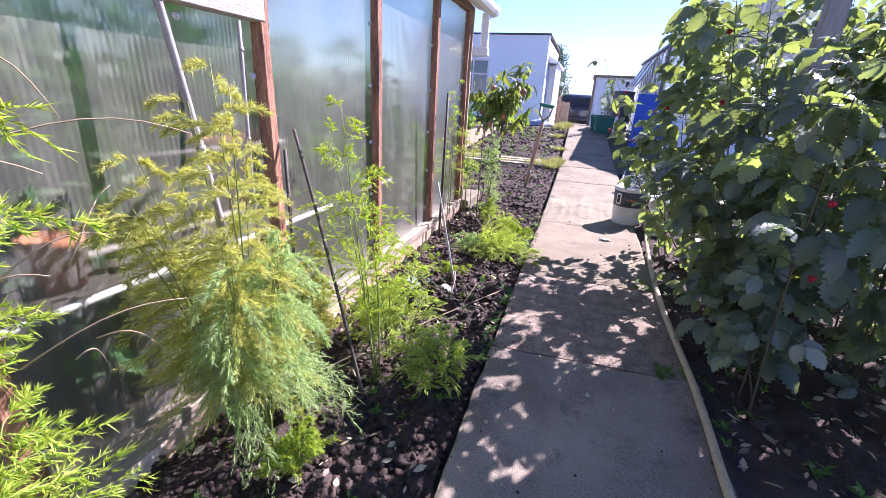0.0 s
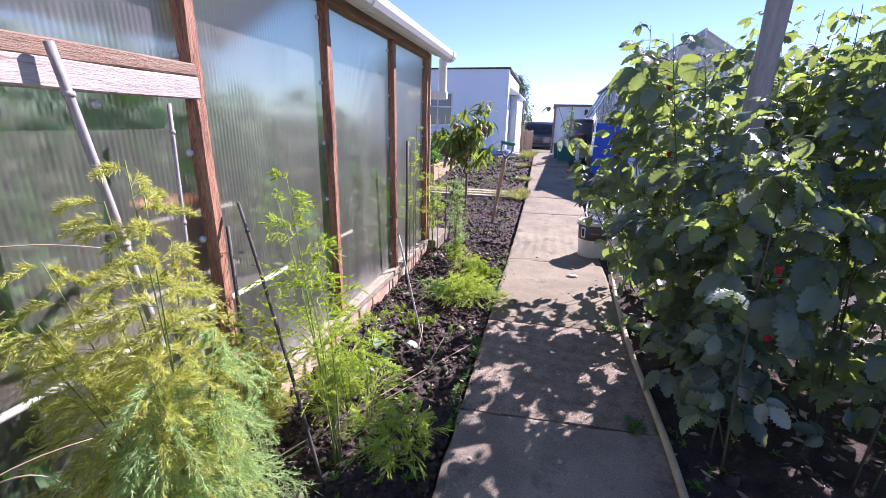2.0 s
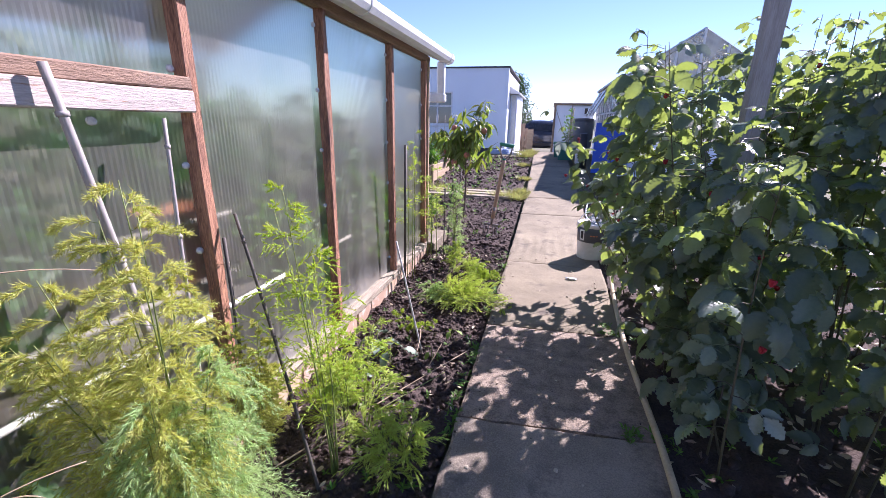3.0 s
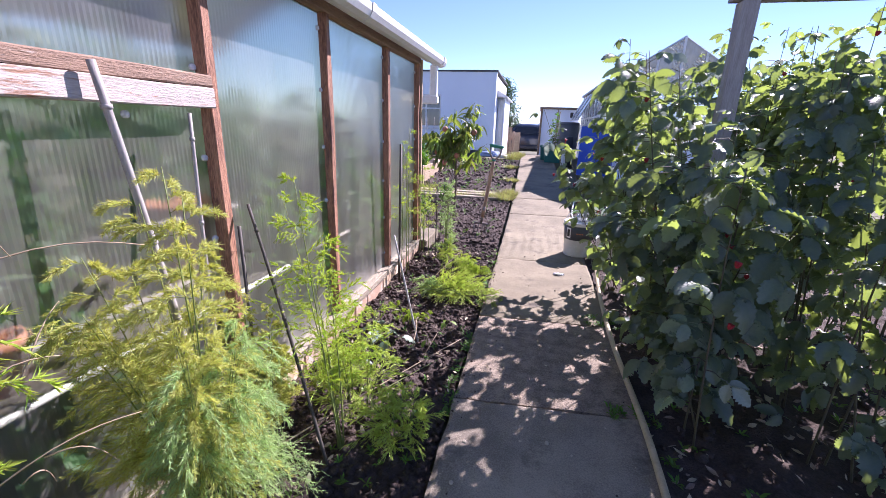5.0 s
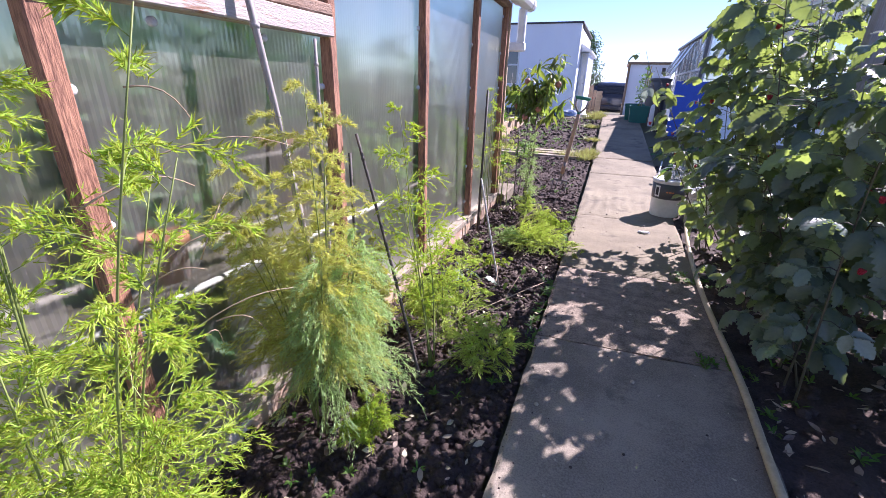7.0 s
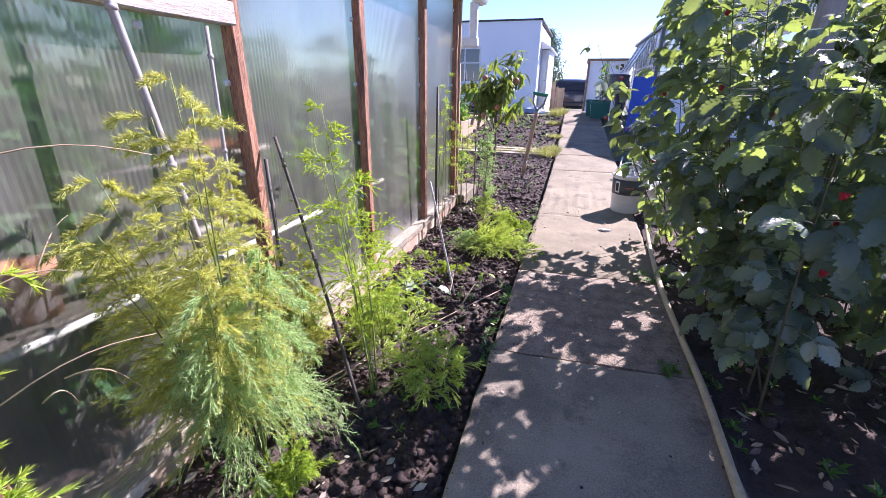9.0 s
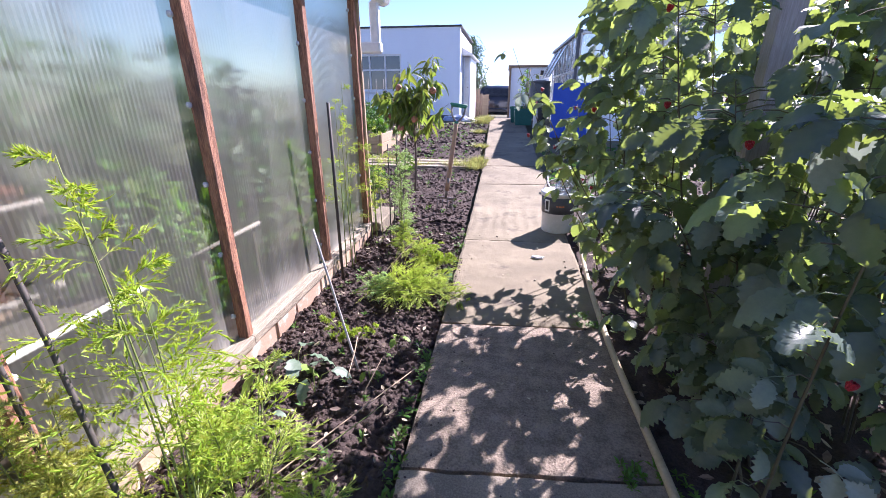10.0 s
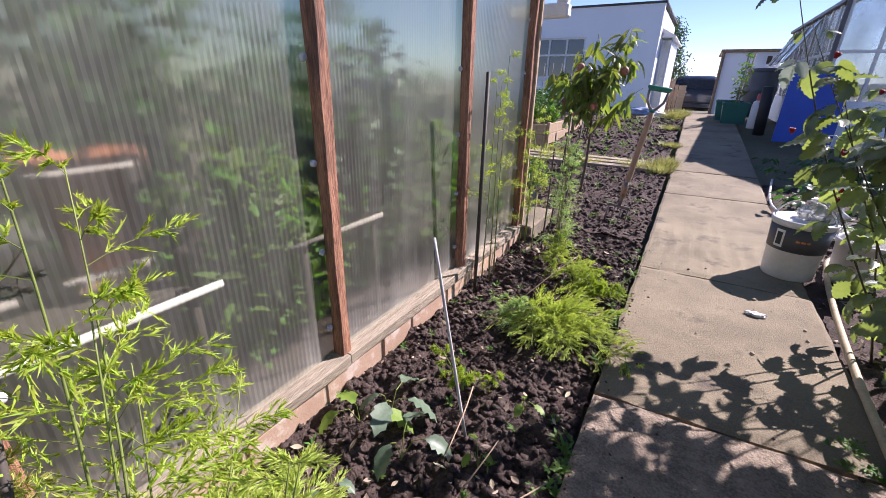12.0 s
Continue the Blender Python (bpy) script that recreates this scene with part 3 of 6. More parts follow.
# ---- plants ----
def curve_pts(a, b, bend, n=8):
    a, b, bend = Vector(a), Vector(b), Vector(bend)
    return [a.lerp(b, i / n) + bend * math.sin(math.pi * i / n) for i in range(n + 1)]


def feather(rng, stems, branches=26, blen=0.2, start=0.25, needle=0.014, width=0.0019, droop=0.3, per=17, side=12, spread=0.6, plume=0.28, comb=0.7):
    """Needle foliage round stems, as one cloud of thin leaves; also the thin twigs that carry it."""
    verts, twigs = [], Geo()
    for pts in stems:
        P = np.array([p[:] for p in pts])
        n = len(P) - 1
        for k in range(branches):
            t = start + (1 - start) * (k + rng.random()) / branches
            f = t * n
            i = min(int(f), n - 1)
            p0 = P[i] + (P[i + 1] - P[i]) * (f - i)
            ax = P[i + 1] - P[i]
            ax = ax / np.linalg.norm(ax)
            d = rng.normal(size=3)
            d -= ax * d.dot(ax)
            d /= np.linalg.norm(d)
            L = blen * (1.15 - 0.75 * (t - start) / (1 - start)) * (0.6 + 0.7 * rng.random())
            d = d * 0.8 + ax * 0.55
            s = np.linspace(0, 1, 7)[:, None]
            br = p0 + d * L * s + np.array([0, 0, -droop * L]) * s ** 2
            twigs.tube([tuple(x) for x in br[::2]], 0.0009, 0.0004, n=3, caps=False)
            for j in range(side):
                u = 0.12 + 0.88 * (j + rng.random()) / side
                g = u * 6
                m = min(int(g), 5)
                q0 = br[m] + (br[m + 1] - br[m]) * (g - m)
                bd = br[m + 1] - br[m]
                bd /= np.linalg.norm(bd)
                e = rng.normal(size=3)
                e -= bd * e.dot(bd)
                e /= np.linalg.norm(e) + 1e-6
                l2 = plume * L * (1.15 - 0.6 * u) * (0.6 + 0.8 * rng.random())
                dirn = e * comb + bd * (1.36 - 0.8 * comb)
                w = rng.random((per, 1))
                c = q0 + dirn * l2 * w + np.array([0, 0, -0.15 * l2]) * w ** 2
                nd = rng.normal(size=(per, 3)) * spread + dirn * 1.0
                nd /= np.linalg.norm(nd, axis=1)[:, None]
                sd = np.cross(nd, rng.normal(size=(per, 3)))
                sd /= np.linalg.norm(sd, axis=1)[:, None] + 1e-6
                ln = needle * (0.6 + 0.8 * rng.random((per, 1)))
                verts.append(np.stack((c - sd * width, c + sd * width, c + nd * ln), axis=1).reshape(-1, 3))
    V = np.concatenate(verts)
    V[:, 2] = np.maximum(V[:, 2], 0.004)
    q = Geo()
    q.v = [tuple(r) for r in V.tolist()]
    q.f = [(i, i + 1, i + 2) for i in range(0, len(V), 3)]
    return q, twigs


def asparagus(label, at, stems, mat, seed, **kw):
    """stems: (foot dx, dy; tip dx, dy, height; bend)."""
    rng = np.random.default_rng(seed)
    plant = thing("asparagus_plant", label, "asparagus", at=at)
    rows = []
    for fx, fy, tx, ty, h, bend in stems:
        pts = curve_pts((fx, fy, -0.02), (tx, ty, h), (bend[0], bend[1], 0), 9)
        rows.append(pts)
        part("stem", Geo().tube(pts, 0.0042, 0.0012, n=6), FERN_STEM, plant, smooth=True)
    leaves, twigs = feather(rng, rows, **kw)
    tagged(part("twig", twigs, FERN_STEM, plant), kind="stuff")
    tagged(part("foliage", leaves, mat, plant), kind="stuff")
    return plant


def fan(rng, n, spread, h0, h1, foot=0.05, lean=(0, 0)):
    out = []
    for k in range(n):
        a = rng.random() * 6.283
        r = spread * (0.3 + 0.7 * rng.random())
        h = h0 + (h1 - h0) * rng.random()
        tx, ty = r * math.cos(a) + lean[0], r * math.sin(a) + lean[1]
        out.append((foot * math.cos(a), foot * math.sin(a), tx, ty, h, (-0.15 * tx, -0.15 * ty)))
    return out


R = random.Random(11)
asparagus("tall bright green feathery asparagus beside the plastic wall", (-0.88, 2.12, 0), fan(R, 10, 0.26, 0.6, 1.3, lean=(0.04, 0.06)), FERN, 1, branches=20, blen=0.27, start=0.12, needle=0.017, width=0.0015, per=17, side=13, spread=0.42, plume=0.26, droop=0.35)
asparagus("yellowing feathery asparagus leaning on grey canes", (-0.93, 2.90, 0), fan(R, 11, 0.19, 0.7, 1.22, lean=(-0.03, -0.08)), FERN_YELLOW, 2, branches=26, blen=0.21, start=0.3, needle=0.016, width=0.0010, per=18, side=19, spread=0.5, plume=0.25, droop=0.55, comb=0.5)
asparagus("drooping blue-green asparagus plumes by the canes", (-0.88, 2.86, 0), fan(R, 8, 0.21, 0.42, 0.76, lean=(0.07, 0.0)), FERN_BLUE, 3, branches=20, blen=0.24, start=0.35, droop=0.95, needle=0.015, width=0.0010, per=18, side=16, spread=0.45, comb=0.5, plume=0.27)
asparagus("yellow tufted asparagus at the wall foot", (-1.0, 3.32, 0), fan(R, 8, 0.12, 0.35, 0.62), FERN_YELLOW, 4, branches=26, blen=0.12, start=0.25, needle=0.012, width=0.0014, spread=0.4)
asparagus("airy light green asparagus leaning along the dark cane", (-0.66, 3.32, 0), [(0, 0, -0.24, 0.18, 1.1, (-0.02, 0.03)), (0.01, 0.01, -0.14, 0.19, 0.82, (0.02, 0.0)), (0.0, 0.02, -0.36, 0.28, 0.98, (0, 0.02)), (-0.01, 0, -0.22, 0.24, 0.66, (0, 0.03)), (0, 0.01, -0.36, 0.50, 0.40, (0, 0.03))], FERN, 5, branches=14, blen=0.30, start=0.25, needle=0.019, width=0.0021, per=18, side=10, spread=0.32, plume=0.32)
asparagus("low bright asparagus sprays on the soil", (-0.67, 3.55, 0), fan(R, 6, 0.14, 0.24, 0.5), FERN_LIME, 6, spread=0.26, plume=0.34, branches=13, blen=0.16, start=0.15, needle=0.016, width=0.0017, comb=0.5)
asparagus("small yellow-green asparagus shoot by the path", (-0.43, 3.42, 0), fan(R, 6, 0.16, 0.14, 0.30), FERN_LIME, 7, spread=0.26, plume=0.34, branches=11, blen=0.15, start=0.1, needle=0.016, width=0.0017, comb=0.5)
asparagus("little green asparagus tuft on bare soil", (-0.72, 2.86, 0), fan(R, 4, 0.07, 0.1, 0.2), FERN, 8, branches=14, blen=0.09, start=0.1, needle=0.014, width=0.0014, spread=0.4)
asparagus("low lime asparagus clump by the brick footing", (-0.84, 3.72, 0), fan(R, 5, 0.12, 0.12, 0.26), FERN_LIME, 16, branches=16, blen=0.12, start=0.1, needle=0.014, width=0.0014, spread=0.35)
asparagus("flopped bright asparagus clump spilling onto the path", (-0.70, 5.28, 0.0), [(0.0, 0.0, 0.06 + 0.36 * R.random(), -0.42 + 0.40 * R.random(), 0.03 + 0.07 * R.random(), (0, 0)) for k in range(19)] + [(0.05, -0.02, 0.50 + 0.04 * k, -0.22 - 0.05 * k, 0.02, (0, 0)) for k in range(3)], FERN_LIME, 9, branches=15, blen=0.24, start=0.10, droop=0.3, needle=0.016, width=0.0019, per=13, side=10, spread=0.2, plume=0.26, comb=0.36)
asparagus("blue-green asparagus mat lying in the bright clump", (-0.72, 5.06, 0.0), fan(R, 4, 0.12, 0.06, 0.13), FERN_BLUE, 17, branches=16, blen=0.13, start=0.1, droop=0.5, needle=0.013, width=0.0012, spread=0.3, comb=0.4)
asparagus("light green asparagus mound at the path edge", (-0.42, 5.62, 0.0), fan(R, 6, 0.13, 0.06, 0.14), FERN, 10, branches=18, blen=0.12, start=0.1, droop=0.6, needle=0.013, width=0.0013, spread=0.3, comb=0.4)
asparagus("tall narrow asparagus tied to dark canes", (-0.74, 5.95, 0), fan(R, 5, 0.07, 0.6, 1.0), FERN_BLUE, 12, branches=20, blen=0.13, start=0.12, needle=0.013, width=0.0012, per=12, side=10, spread=0.4)
asparagus("fine green asparagus at the foot of the canes", (-0.70, 5.86, 0), fan(R, 6, 0.2, 0.08, 0.24, lean=(0.12, -0.05)), FERN_LIME, 13, branches=15, blen=0.13, start=0.15, needle=0.014, width=0.0014, spread=0.3, comb=0.45)
asparagus("thin wispy asparagus by the tall dark stake", (-1.05, 5.50, 0), fan(R, 3, 0.06, 0.75, 1.3), FERN, 14, branches=10, blen=0.16, start=0.4, needle=0.016, width=0.0014, per=8)
asparagus("thin lime asparagus beside the end strip", (-1.03, 6.12, 0), fan(R, 4, 0.07, 0.55, 1.05), FERN_LIME, 18, branches=12, blen=0.13, start=0.25, needle=0.015, width=0.0014, per=10)
asparagus("small asparagus seedlings between the lumps", (-0.72, 4.55, 0), fan(R, 4, 0.17, 0.06, 0.14), FERN, 15, branches=7, blen=0.06, start=0.2, needle=0.014, width=0.0013)


def leaflet(q, L, W, m, rng, fold=0.25, curl=0.3, teeth=True, nt=13):
    """One pleated, toothed leaflet from its stalk outwards."""
    us = (-1, -0.5, 0, 0.5, 1)
    verts = []
    for i in range(nt + 1):
        t = i / nt
        w = W * 1.95 * (t + 0.02) ** 0.62 * (1.001 - t) ** 0.78
        if teeth and i % 2:
            w *= 0.74
        for u in us:
            pleat = 0.11 * W * (1 if i % 2 else -1) * (abs(u) * 0.8)
            z = -curl * L * t * t + fold * abs(u) * w + pleat
            verts.append(m @ Vector((u * w, t * L + 0.06 * L * abs(u) * (1 - t), z)))
    n = len(us)
    q.add(verts, [(i * n + k, i * n + k + 1, (i + 1) * n + k + 1, (i + 1) * n + k) for i in range(nt) for k in range(n - 1)])


def raspberry_leaf_mesh(rng, size, mat=None):
    q = Geo()
    pet = size * 0.55
    q.tube([(0, 0, 0), (0, pet * 0.5, 0.01), (0, pet, 0)], 0.0016, 0.0011, n=4, caps=False)
    leaflet(q, size, size * 0.46, Matrix.Translation((0, pet, 0)) @ pose(0, 0, 0, -10 - 25 * rng.random(), rng.uniform(-15, 15), 0), rng, rng.uniform(0.05, 0.4), rng.uniform(0.1, 0.45))
    for s in (-1, 1):
        leaflet(q, size * 0.84, size * 0.40, Matrix.Translation((0, pet * 0.72, 0)) @ pose(0, 0, 0, -10 - 25 * rng.random(), s * 12, s * -62 + rng.uniform(-10, 10)), rng, rng.uniform(0.05, 0.4), rng.uniform(0.1, 0.4))
    return q.mesh("leaf", mat or RASP_LEAF, True)


def berry_mesh():
    q = Geo()
    bm = bmesh.new()
    bmesh.ops.create_icosphere(bm, subdivisions=1, radius=0.0042)
    bm.verts.ensure_lookup_table()
    bv, bf = [v.co.copy() for v in bm.verts], [[v.index for v in f.verts] for f in bm.faces]
    bm.free()
    for row in range(5):
        r, z, n = 0.0095 * math.cos(row * 0.28), -0.004 - row * 0.0046, (9, 9, 8, 6, 3)[row]
        for k in range(n):
            a = 6.283 * (k + 0.5 * (row % 2)) / n
            q.add([v + Vector((r * math.cos(a), r * math.sin(a), z)) for v in bv], bf)
    return q.mesh("berry", BERRY, True)


def make_raspberries():
    rng = random.Random(21)
    meshes = [raspberry_leaf_mesh(rng, s) for s in (0.085, 0.095, 0.10, 0.105, 0.115, 0.125, 0.09, 0.105, 0.11, 0.12)]
    pale = [raspberry_leaf_mesh(rng, s, RASP_PALE) for s in (0.085, 0.1)]
    small = [raspberry_leaf_mesh(rng, s) for s in (0.04, 0.05, 0.06)]
    fruit = berry_mesh()
    # Rearmost feet are added, mostly out of view, to shade ground and path.
    feet = [(0.98, 3.95), (0.95, 4.45), (0.95, 4.95), (0.92, 5.5), (1.45, 3.85), (1.5, 4.35), (1.5, 4.9), (1.5, 5.4), (1.3, 5.95), (2.05, 4.2), (2.05, 5.0), (2.05, 5.7), (2.6, 4.7), (1.95, 3.6), (2.5, 3.95), (2.65, 5.45), (3.15, 4.6), (1.9, 6.25)]
    tall = [(-0.42, -0.1, 1.84), (-0.3, 0.0, 1.78), (-0.38, 0.1, 1.55), (-0.45, -0.1, 1.35)]
    arching = [(-0.62, -0.1, 1.12), (-0.84, -0.1, 1.46), (-0.4, -0.25, 0.95), (-0.35, -0.3, 1.5), (-0.74, 0.1, 1.36)]
    for bi, (bx, by) in enumerate(feet):
        front = bx < 1.2
        bush = thing("raspberry_bush", "leafy raspberry canes with red berries beside the path" if front else "dense leafy raspberry canes in the row behind, some added as shade", "raspberry bush", "raspberry row", at=(bx, by, 0))
        for c in range((5 if by < 4.2 else 7) if front else 6):
            fx, fy = rng.uniform(-0.16, 0.16), rng.uniform(-0.25, 0.25)
            h = rng.uniform(1.5, 2.0) if not front else rng.uniform(1.2, 1.82)
            tx = fx + rng.uniform(-0.38, 0.25) * (1.0 if front else 0.8)
            ty = fy + rng.uniform(-0.28, 0.28)
            if front and by > 5:
                ty += 0.1
                h *= 0.85
            if front and c < len(tall) and 4.6 < by < 5.2:
                tx, ty, h = tall[c]
            if front and c < len(arching) and by > 5.2:
                tx, ty, h = arching[c]
            if by < 4.5 and bx < 1.8:       # the path end of the row is lower, with two long canes over it
                h *= 0.70 if by < 4.0 else 0.98
                if front and by > 4.4 and c < 2:
                    tx, ty, h = ((-0.44, -0.22, 1.68), (-0.25, -0.05, 1.62))[c]
            pts = curve_pts((fx, fy, -0.03), (tx, ty, h), (0.1 * (tx - fx), 0, 0.06 if h > 1.0 else 0.2), 10)
            cane = part("cane", Geo().tube(pts, 0.005, 0.0014, n=6), RASP_CANE, bush, smooth=True)
            # Extra leaves in the hidden middle rows deepen the shade on the path.
            n = (22 if by < 5.2 else 13) if front else (30 if bx < 1.8 and 4.2 < by < 5.2 else 13)
            if front and by > 5.2 and tx < -0.6:
                n = 6
            for k in range(n + (8 if n > 6 else 2)):
                t = (0.12 if front else 0.08) + (0.88 if front else 0.92) * (k + rng.random()) / n
                if k >= n:
                    t = rng.uniform(0.78, 1.0)
                f = t * 10
                i = min(int(f), 9)
                p = pts[i].lerp(pts[i + 1], f - i)
                a = rng.random() * 360
                if front and rng.random() < 0.45:
                    a = rng.uniform(40, 150)          # towards the path and its light
                reach = rng.uniform(0.0, 0.1 if not front or by > 5.2 else 0.15)
                d = Vector((math.cos(radians(a + 90)), math.sin(radians(a + 90)), 0.15))
                q = p + d * reach
                ob = new("leaf", pale[k % 2] if rng.random() < 0.05 else (small if t > 0.95 else meshes)[rng.randrange(3 if t > 0.95 else 10)])
                ob.parent = bush
                ob.matrix_local = Matrix.Translation(q) @ pose(0, 0, 0, 0, 0, a) @ pose(0, 0, 0, rng.uniform(-60, 30), rng.uniform(-45, 45), 0)
                if reach > 0.05 and front:
                    part("side_shoot", Geo().tube([p, p.lerp(q, 0.5) + Vector((0, 0, 0.01)), q], 0.002, 0.0015, n=4, caps=False), RASP_CANE, bush)
            for k in range(2 if front else c % 2):
                t = rng.uniform(0.5, 1.0)
                f = t * 10
                i = min(int(f), 9)
                p = pts[i].lerp(pts[i + 1], f - i) + Vector((rng.uniform(-0.12, 0.05), rng.uniform(-0.1, 0.1), -0.02))
                ob = new("berry", fruit)
                ob.parent = bush
                ob.matrix_local = Matrix.Translation(p) @ pose(0, 0, 0, rng.uniform(-20, 20), rng.uniform(-20, 20), 0) @ Matrix.Scale(0.85, 4)

    # a young shoot standing out towards the path, with large fresh leaves
    shoot = thing("raspberry_bush", "young leafy raspberry shoot with large fresh leaves", "raspberry bush", "raspberry row", at=(0.80, 4.02, 0))
    big = [raspberry_leaf_mesh(rng, s) for s in (0.105, 0.115, 0.125, 0.135)]
    for tip, count in (((-0.14, -0.36, 1.24), 24), ((0.16, -0.42, 1.10), 18), ((-0.02, -0.22, 0.62), 16), ((0.28, -0.16, 0.85), 16)):
        pts = curve_pts((0, 0, -0.03), tip, (0.05, 0.03, 0.05), 10)
        part("cane", Geo().tube(pts, 0.0055, 0.002, n=6), FERN_STEM, shoot, smooth=True)
        for k in range(count):
            t = 0.14 + 0.86 * (k + rng.random() * 0.5) / count
            f = min(t, 0.999) * 10
            i = min(int(f), 9)
            ob = new("leaf", big[rng.randrange(4)] if t < 0.93 else small[k % 3])
            ob.parent = shoot
            ob.matrix_local = Matrix.Translation(pts[i].lerp(pts[i + 1], f - i)) @ pose(0, 0, 0, 0, 0, k * 137.5 + rng.uniform(-20, 20)) @ pose(0, 0, 0, rng.uniform(-50, 8), rng.uniform(-25, 25), 0)


make_raspberries()


# ---- canes, rods and tools in the bed ----
def make_rod(name, label, category, pts, r0, r1, mat, n=10, joints=0):
    q = Geo().tube(pts, r0, r1, n=n)
    ob = tagged(part(name, q, mat, smooth=True), label, category)
    for k in range(joints):
        t = (k + 0.7) / joints
        i = min(int(t * (len(pts) - 1)), len(pts) - 2)
        p = Vector(pts[i]).lerp(Vector(pts[i + 1]), t * (len(pts) - 1) - i)
        d = (Vector(pts[i + 1]) - Vector(pts[i])).normalized() * 0.006
        part("knuckle", Geo().tube([p - d, p, p + d], r0 * 1.12, r0 * 1.12, n=n), mat, ob, smooth=True)
    return ob


make_rod("cane", "thick grey pole leaning on the timber rail", "garden cane", curve_pts((-0.96, 3.02, -0.05), (-1.085, 2.92, 1.455), (0.004, 0.01, 0), 12), 0.0125, 0.0105, CANE_GREY, joints=4)
make_rod("cane", "thin crooked grey cane against the wall", "garden cane", curve_pts((-1.0, 3.10, -0.05), (-1.085, 3.215, 1.335), (0.0, -0.012, 0), 12), 0.0075, 0.006, CANE_GREY, joints=5)
make_rod("cane", "slanting dark cane pushed into the soil", "garden cane", curve_pts((-0.67, 3.23, -0.05), (-1.1, 3.47, 0.985), (0, 0.01, 0), 10), 0.0075, 0.0065, CANE_DARK, joints=3)
make_rod("stake", "short dark stake beside the brown post", "garden stake", [(-1.06, 3.36, -0.05), (-1.065, 3.36, 0.92)], 0.007, 0.007, CANE_DARK)
make_rod("cane", "thin pale rod standing in bare soil", "garden rod", curve_pts((-0.598, 4.32, -0.04), (-0.785, 4.40, 0.645), (0.0, 0.0, 0), 8), 0.006, 0.0055, CANE_PALE)
make_rod("stake", "tall straight dark stake by the wall", "garden stake", [(-1.05, 5.30, -0.05), (-1.02, 5.26, 1.165)], 0.0105, 0.0095, CANE_DARK)
for x, y, x1, y1, h in ((-0.86, 6.0, -0.86, 6.3, 0.91), (-0.83, 6.12, -0.79, 6.35, 0.88), (-0.92, 6.15, -0.95, 6.3, 0.8)):
    make_rod("cane", "thin dark cane among the asparagus", "garden cane", curve_pts((x, y, -0.05), (x1, y1, h), (0.005, 0, 0), 6), 0.006, 0.005, CANE_DARK, joints=2)
# loose sticks lying over the bed
for a, b, r, mt in (((-0.95, 3.05, 0.05), (-0.27, 4.15, 0.13), 0.0035, DRY_STEM), ((-0.92, 3.1, 0.03), (-0.36, 3.95, 0.10), 0.003, FERN_STEM), ((-0.66, 4.5, 0.02), (-0.58, 4.15, 0.05), 0.003, DRY_STEM),
                    ((-0.85, 4.95, 0.04), (-0.35, 4.98, 0.06), 0.0028, FERN_STEM), ((-0.75, 5.25, 0.02), (-0.55, 5.6, 0.2), 0.003, DRY_STEM), ((-0.5, 4.1, 0.0), (-0.45, 4.25, 0.09), 0.003, DRY_STEM)):
    make_rod("stick", "thin dry stick lying across the bed", "stick", curve_pts(a, b, (0.01, 0, 0.02), 7), r, r * 0.6, mt, 6)
# bleached dead asparagus twigs near the wall
rngd = random.Random(8)
for k in range(9):
    a = Vector((-0.98 + 0.1 * rngd.random(), 2.2 + 0.35 * rngd.random(), 0.5 + 0.75 * rngd.random()))
    b = a + Vector((rngd.uniform(-0.05, 0.16), rngd.uniform(0.05, 0.35), rngd.uniform(-0.12, 0.14)))
    make_rod("dead_twig", "bleached dead asparagus twig caught in the ferns", "twig", curve_pts(a, b, (0.02, 0.0, 0.04), 7), 0.0022, 0.0008, DRY_STEM, 5)


def make_fork():
    fork = thing("garden_fork", "digging fork with a green handle stuck in the soil", "garden fork", at=(-0.565, 7.1, 0))
    fork.rotation_euler = Euler((radians(-1), radians(8), radians(8)))
    shaft = part("shaft", Geo().tube(curve_pts((0, 0, 0.22), (0, 0, 0.93), (0, 0.012, 0), 8), 0.025, 0.022, n=14), ASH_HANDLE, fork, "worn brown wooden shaft", smooth=True)
    part("socket", Geo().tube([(0, 0, 0.14), (0, 0, 0.2), (0, 0, 0.36)], 0.014, 0.021, n=14), STEEL, fork, smooth=True)
    part("crosshead", Geo().box((-0.09, -0.008, 0.125), (0.09, 0.008, 0.15), 0.005), STEEL, fork)
    for x in (-0.082, -0.028, 0.028, 0.082):
        part("tine", Geo().tube([(x, 0, 0.14), (x, 0.012, 0.03), (x, 0.0, -0.08)], 0.0075, 0.004, n=6), STEEL, fork, smooth=True)
    yoke = part("yoke", Geo().tube([(0, 0, 0.91), (0, 0, 0.95)], 0.02, 0.022, n=12), GREEN_PLASTIC, fork, "green plastic yoke", smooth=True)
    for s in (-1, 1):
        part("arm", Geo().tube([(0, 0, 0.935), (s * 0.028, 0, 0.965), (s * 0.06, 0, 1.01), (s * 0.07, 0, 1.09)], 0.0115, 0.0105, n=10), STEEL, fork, "bare metal arm", smooth=True)
    part("grip", Geo().tube([(-0.082, 0, 1.10), (-0.074, 0, 1.105), (0.074, 0, 1.105), (0.082, 0, 1.10)], 0.021, 0.021, n=14), GREEN_PLASTIC, fork, "green plastic grip", smooth=True)


make_fork()


